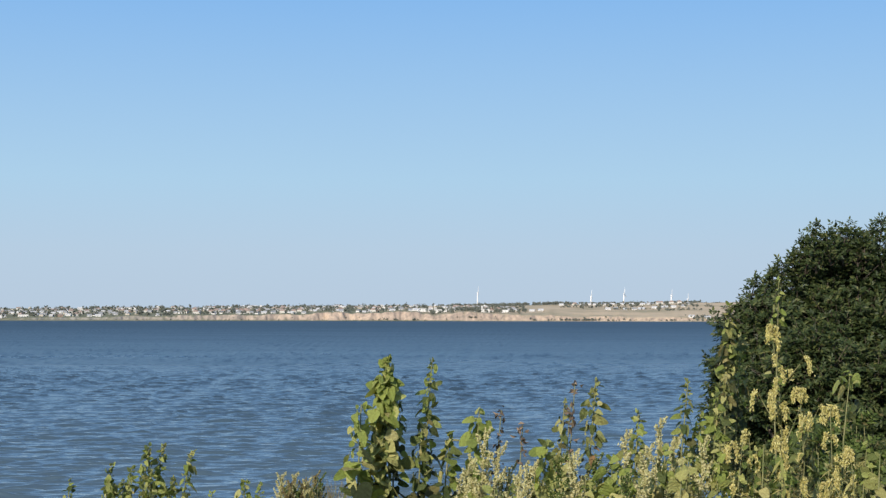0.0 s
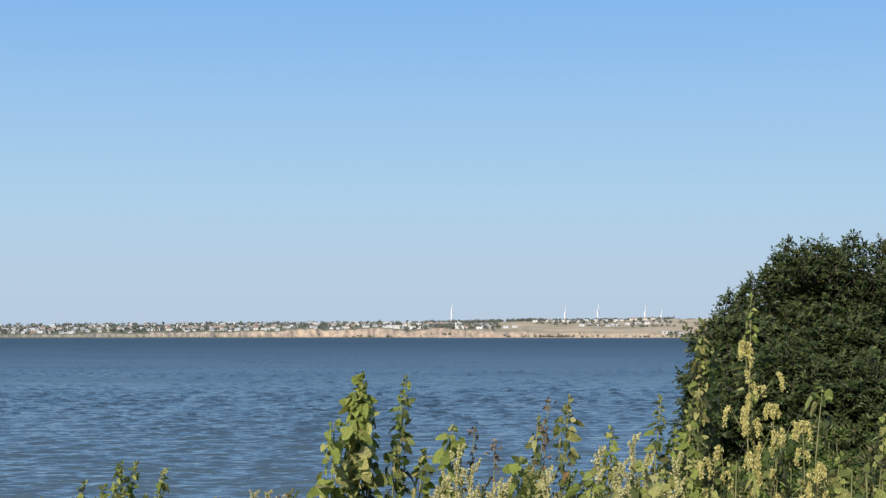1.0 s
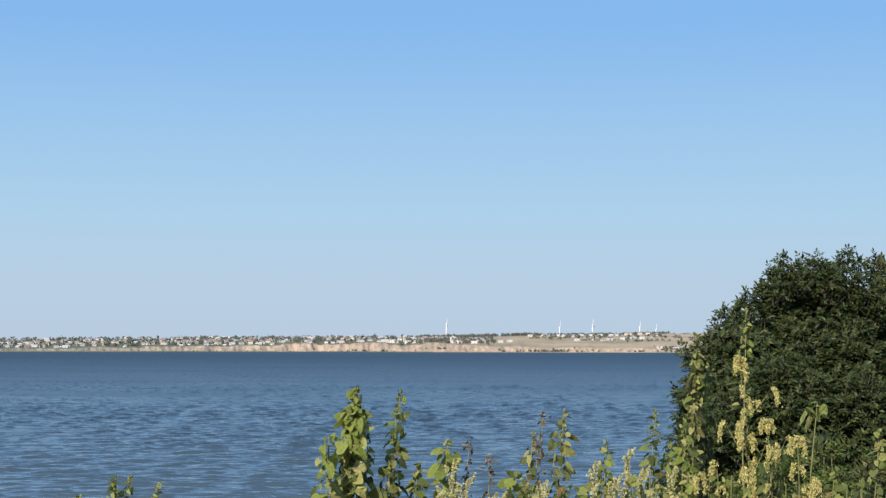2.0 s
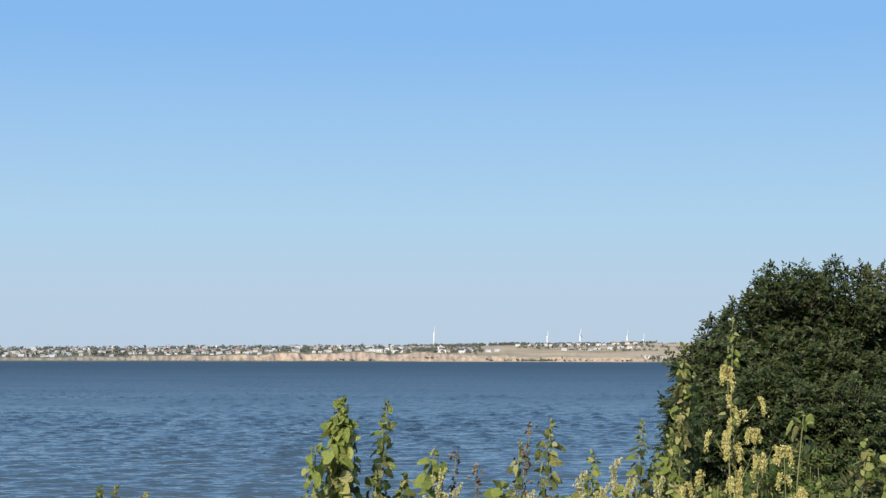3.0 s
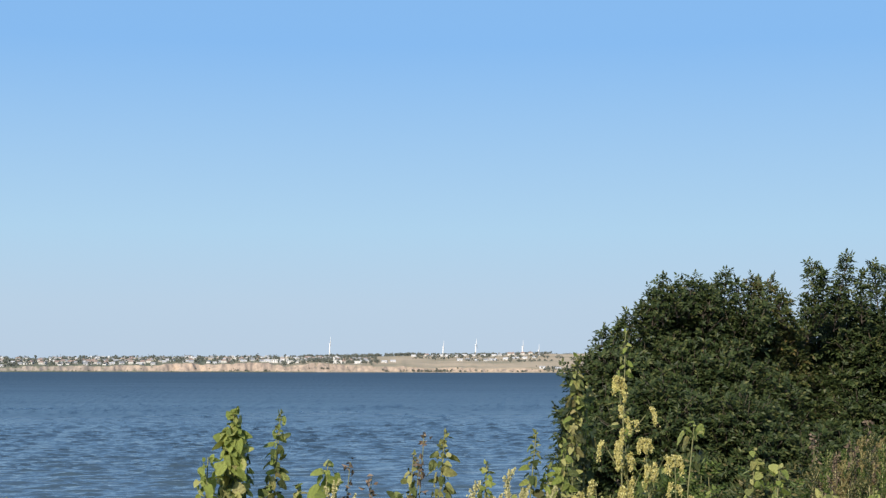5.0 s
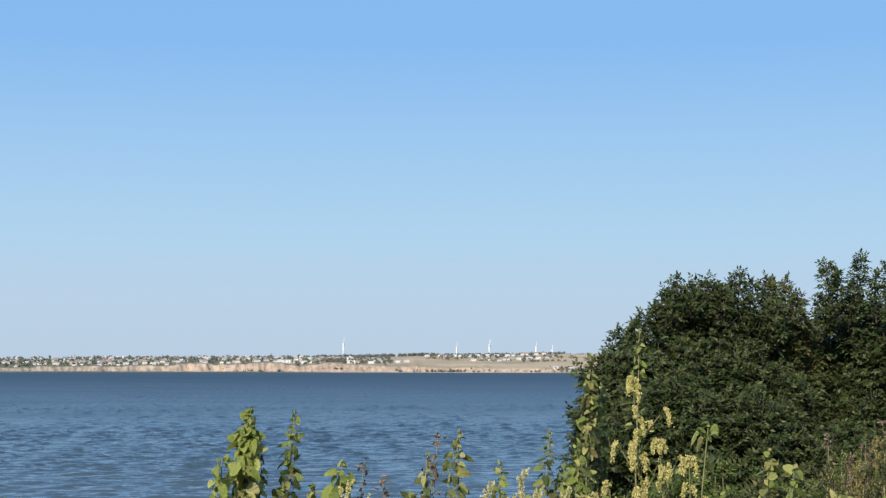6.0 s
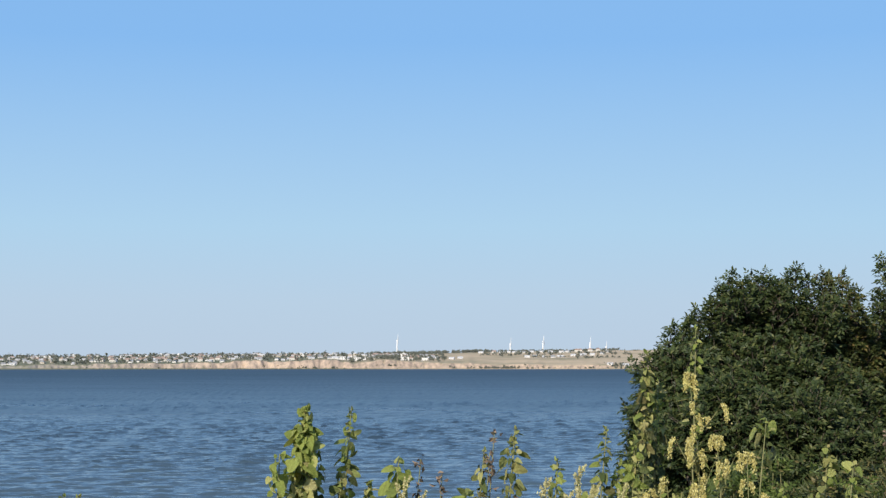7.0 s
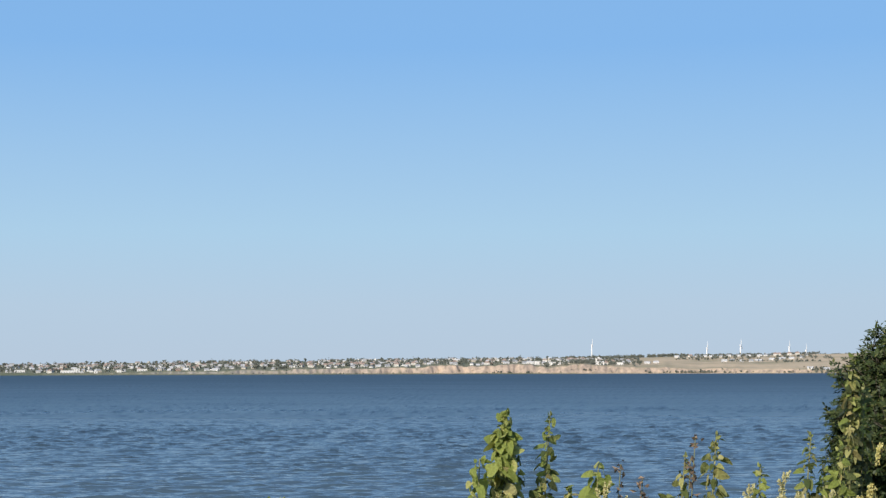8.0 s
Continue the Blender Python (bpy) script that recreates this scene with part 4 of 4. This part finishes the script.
def dry_weed(bearing, base_bearing, dist, top_z, seed, heads=9):
    """A pale stalk with arching branches that carry drooping yellow seed heads and narrow leaves."""
    g = np.random.default_rng(seed)
    x, y = on_bearing(bearing, dist)
    o = foot(base_bearing, dist)
    top = tagged(new("seeding_weed"), "tall weed with drooping yellow seed heads", "weed", "seeding weeds")
    top.matrix_basis = Matrix.Translation(o)
    pts = stalk(Vector((0, 0, 0)), Vector((x, y, top_z)) - o, 0.05, g)
    s = Geo()
    s.tube(pts, [0.004 - 0.0026 * i / (len(pts) - 1) for i in range(len(pts))], 5)
    blades = Geo()

    def raceme(p, a, ln, lift):
        """A short drooping seed head on an arched stalk."""
        way = Vector((math.cos(a), math.sin(a) * 0.7, 0))
        arch = [p, p + way * ln * 0.4 + Vector((0, 0, ln * lift * 0.7)), p + way * ln * 0.75 + Vector((0, 0, ln * lift * 0.5)), p + way * ln * 0.95 + Vector((0, 0, ln * (lift * 0.5 - 0.8))), p + way * ln + Vector((0, 0, ln * (lift * 0.5 - 1.7)))]
        s.tube(arch, (0.0026, 0.0024, 0.002, 0.0016, 0.0012), 4)
        head = Geo()
        for k in range(int(2700 * ln) + 20):
            u = 0.3 + 0.7 * g.random()
            c = along(arch, min(u, 0.999)) + Vector(g.normal(0, 1, 3)) * 0.0042
            w = Vector((g.normal(0, 0.7), g.normal(0, 0.7), -1)).normalized() * g.uniform(0.004, 0.0075)
            head.blade(c - w, c + w, 0.007, Vector(g.normal(0, 1, 3)), 0.4)
        part("seed_head", head, M_SEED, top, smooth=False)

    base_t = max(0.45, 1 - 0.55 / (top_z - o.z))
    for i in range(heads):
        t = base_t + (1 - base_t) * ((i + 0.7 + 0.3 * g.random()) / heads)
        p = along(pts, min(t, 0.997))
        for _ in range(4 if i == heads - 1 else 1 + (g.random() < 0.45)):
            raceme(p, g.uniform(0, 6.28), g.uniform(0.016, 0.036), g.uniform(0.4, 1.3))
    for i in range(max(2, heads // 2)):
        p = along(pts, base_t + (1 - base_t) * g.uniform(0.1, 0.7))
        a = g.choice((0.2, 2.9)) + g.normal(0, 0.5)
        e = p + Vector((math.cos(a), math.sin(a), 0)) * g.uniform(0.05, 0.09) + Vector((0, 0, g.uniform(0.08, 0.14)))
        s.tube((p, p.lerp(e, 0.5) + Vector((0, 0, -0.012)), e), (0.003, 0.0026, 0.002), 4)
        raceme(e, a, g.uniform(0.03, 0.045), 1.1)
        raceme(p.lerp(e, 0.6), a + 1.9, g.uniform(0.015, 0.03), 0.6)
    for i in range(26):
        p = along(pts, g.uniform(0.45, 0.95))
        a = g.uniform(0, 6.28)
        tip = p + Vector((math.cos(a), math.sin(a), g.uniform(-1.2, 0.3))) * g.uniform(0.04, 0.08)
        blades.blade(p, tip, 0.016, Vector((0, 0, 1)), 0.2)
    part("stem", s, M_STEM, top)
    part("foliage", blades, M_SEED_LEAF, top)
    return top


WEEDS = [(11.62, 12.4, 6.2, 9.95, 11), (12.55, 12.65, 6.1, 9.72, 5), (13.59, 13.02, 6.0, 9.66, 5), (14.25, 13.96, 5.9, 9.52, 5), (10.79, 11.08, 6.0, 9.57, 6), (11.86, 11.86, 5.9, 9.56, 5), (10.10, 10.10, 5.8, 9.52, 5)]
for i, (b, bb, d, z, h) in enumerate(WEEDS):
    dry_weed(b, bb, d, z, 400 + i, h)


def dead_stalk(bearing, base_bearing, dist, top_z, seed, label="withered stalk with dark husks"):
    g = np.random.default_rng(seed)
    x, y = on_bearing(bearing, dist)
    o = foot(base_bearing, dist)
    top = tagged(new("withered_stalk"), label, "weed", "withered stalks")
    top.matrix_basis = Matrix.Translation(o)
    pts = stalk(Vector((0, 0, 0)), Vector((x, y, top_z)) - o, 0.02, g)
    s, husk = Geo(), Geo()
    s.tube(pts, [0.005 - 0.0035 * i / (len(pts) - 1) for i in range(len(pts))], 5)
    for i in range(60):
        t = 1 - 0.6 * g.random() ** 1.5
        c = along(pts, min(t, 0.999)) + Vector(g.normal(0, 1, 3)) * 0.012
        w = Vector(g.normal(0, 1, 3)).normalized() * g.uniform(0.008, 0.02)
        husk.blade(c - w, c + w, 0.015, Vector(g.normal(0, 1, 3)), 0.4)
    part("stem", s, M_STEM, top)
    part("husk_tuft", husk, M_DEAD, top, smooth=False)
    return top


for i, row in enumerate([(2.10, 1.53, 6.0, 9.65), (2.86, 2.64, 6.1, 9.59), (4.72, 4.20, 6.2, 9.74), (4.55, 4.3, 6.2, 9.66), (18.36, 18.46, 8.0, 9.66), (20.18, 20.55, 8.0, 9.73), (19.6, 19.7, 8.0, 9.62)]):
    dead_stalk(*row, 500 + i)


def feathery_bush(bearing, dist, top_z, seed, material, label, width=0.35, n=80):
    """A low bush of arching pinnate fronds."""
    g = np.random.default_rng(seed)
    o = foot(bearing, dist)
    h = top_z - o.z
    top = tagged(new("feathery_bush"), label, "bush", "feathery bushes")
    top.matrix_basis = Matrix.Translation(o)
    s, fol = Geo(), Geo()
    for i in range(n):
        a, u = g.uniform(0, 6.28), math.sqrt(g.random()) * width
        z0 = h * (1 - 0.75 * g.random() ** 1.3) * (1 - 0.35 * (u / width) ** 2)
        p = Vector((u * math.cos(a), u * math.sin(a), z0 - 0.12))
        s.tube((Vector((u * 0.3 * math.cos(a), u * 0.3 * math.sin(a), 0)), p), (0.005, 0.003), 3)
        for _ in range(3):
            a2 = g.uniform(0, 6.28)
            way = Vector((math.cos(a2), math.sin(a2), g.uniform(0.7, 1.8))).normalized()
            ln = g.uniform(0.14, 0.24)
            out = way.cross(sun_way + 0.5 * Vector(g.normal(0, 1, 3))).normalized()
            face = out.cross(way)
            for k in range(7):
                t = (k + 1) / 7
                b = p + way * ln * t - Vector((0, 0, ln * 0.35 * t * t))
                for sgn in (1, -1):
                    fol.blade(b, b + (out * sgn + way * 0.5 + 0.3 * Vector(g.normal(0, 1, 3))) * 0.045 * (1.2 - 0.7 * t), 0.016, face)
    part("stems", s, M_STEM, top)
    part("foliage", fol, material, top, smooth=False)
    return top


for i, (b, d, z, w) in enumerate([(14.98, 9.0, 9.58, .3), (14.09, 9.0, 9.53, .3), (18.15, 9.0, 9.42, .35), (16.13, 8.5, 9.47, .35), (13.2, 9.0, 9.45, .3), (17.0, 9.5, 9.55, .35)]):
    feathery_bush(b, d, z, 600 + i, M_FEATHER if i % 2 == 0 else M_WEED_DARK, "low bush with feathery green fronds", w)
q = random.Random(77)
for i in range(26):
    b = 18.3 + 3.4 * (i + q.random()) / 26
    d = q.uniform(7.4, 8.8)
    z = 10 - d * math.tan(radians(3.2 - 0.45 * (b - 18.3) + abs(q.gauss(0, 0.5))))
    mugwort(b, b + q.uniform(-0.3, 0.3), d, z, 620 + i, (M_WEED_DARK, M_DEAD, M_STRAW, M_FEATHER, M_WEED_DARK)[i % 5], ("fine-leaved dark weed", "brown withered weed", "dry straw-coloured weed", "fine-leaved green weed", "fine-leaved dark weed")[i % 5] + " at the foot of the trees")

# undergrowth that closes the gaps between the tall weeds
q = random.Random(12)
for i in range(68):
    b = 0.6 + 20.5 * ((i + q.random()) / 68) ** 1.15
    d = q.uniform(5.5, 7.6)
    crest = float(np.interp(b, [0, 3, 6, 9, 12, 16, 23], [5.5, 5.0, 4.6, 4.1, 4.2, 4.5, 3.8]))
    z = 10 - d * math.tan(radians(crest + abs(q.gauss(0, 0.7))))
    k = i % 4
    if k == 0 and b < 10:
        mugwort(b, b, d, z, 700 + i)
    elif k == 1 and b < 9.5 and i % 8 == 1:
        mugwort(b, b, d, z, 700 + i)
    elif k in (0, 1):
        sapling(b, b + q.uniform(-.4, .4), d, z, q.uniform(.03, .045), 34, q.choice((PALE, BRIGHT, TURNING) if b < 10 else (DULL, DULL, TURNING)), "leafy weed in the tangled undergrowth", 0.2, 700 + i)
    elif k == 2 and (b < 13 or i % 8 == 2):
        sapling(b, b + q.uniform(-.4, .4), d, z, q.uniform(.034, .048), 34, q.choice((BRIGHT, PALE, PALE) if b < 10 else (DULL, DULL, TURNING)), "pale broad-leaved weed in the tangled undergrowth", 0.2, 700 + i)
    elif k == 2:
        dry_weed(b, b + q.uniform(-.3, .3), d, z, 700 + i, 6)
    else:
        mugwort(b, b, d, z, 700 + i, M_FEATHER if b < 9 else M_WEED_DARK, "green feathery weed in the undergrowth")


# ------------------------------------------------------------------ grass
def grass(name, label, spots, tall, material):
    g = Geo()
    r = random.Random(len(spots))
    for x, y in spots:
        o = Vector((x, y, float(near_height(np.array([x]), np.array([y]))[0]) - 0.02))
        for _ in range(7):
            a = r.uniform(0, 6.28)
            h = tall * r.uniform(0.5, 1.1)
            lean = Vector((math.cos(a), math.sin(a), 0)) * h * r.uniform(0.1, 0.4)
            b = o + Vector((r.gauss(0, 0.04), r.gauss(0, 0.04), 0))
            side = Vector((-math.sin(a), math.cos(a), 0)) * 0.004
            m = b + lean * 0.4 + Vector((0, 0, h * 0.6))
            g.add((b - side, b + side, m + side * 0.8, m - side * 0.8, b + lean + Vector((0, 0, h))), ((0, 1, 2, 3), (3, 2, 4)))
    return tagged(new(name, g.mesh(name, material)), label, "grass", kind="stuff")


q = random.Random(31)
grass("grass", "dry knee-high grass over the bank", [(q.uniform(-9, 9), q.uniform(-4.0, 12.5)) for _ in range(4200)], 0.26, M_STRAW)
spots = []
for _ in range(160):
    x, y = on_bearing(q.gauss(-4.0, 0.4), q.uniform(9.5, 10.3))
    spots.append((x, y))
grass("tall_grass", "tuft of tall tawny grass at the bank edge", spots, 0.7, M_STRAW)
for i in range(11):
    b = -5.75 + 1.5 * (i + q.random()) / 11
    mugwort(b, b, q.uniform(9.4, 10.0), 9.04 - abs(q.gauss(0, 0.05)), 640 + i, (M_PLUME, M_FEATHER, M_STRAW)[i % 3], "low yellowing weed at the bank edge")
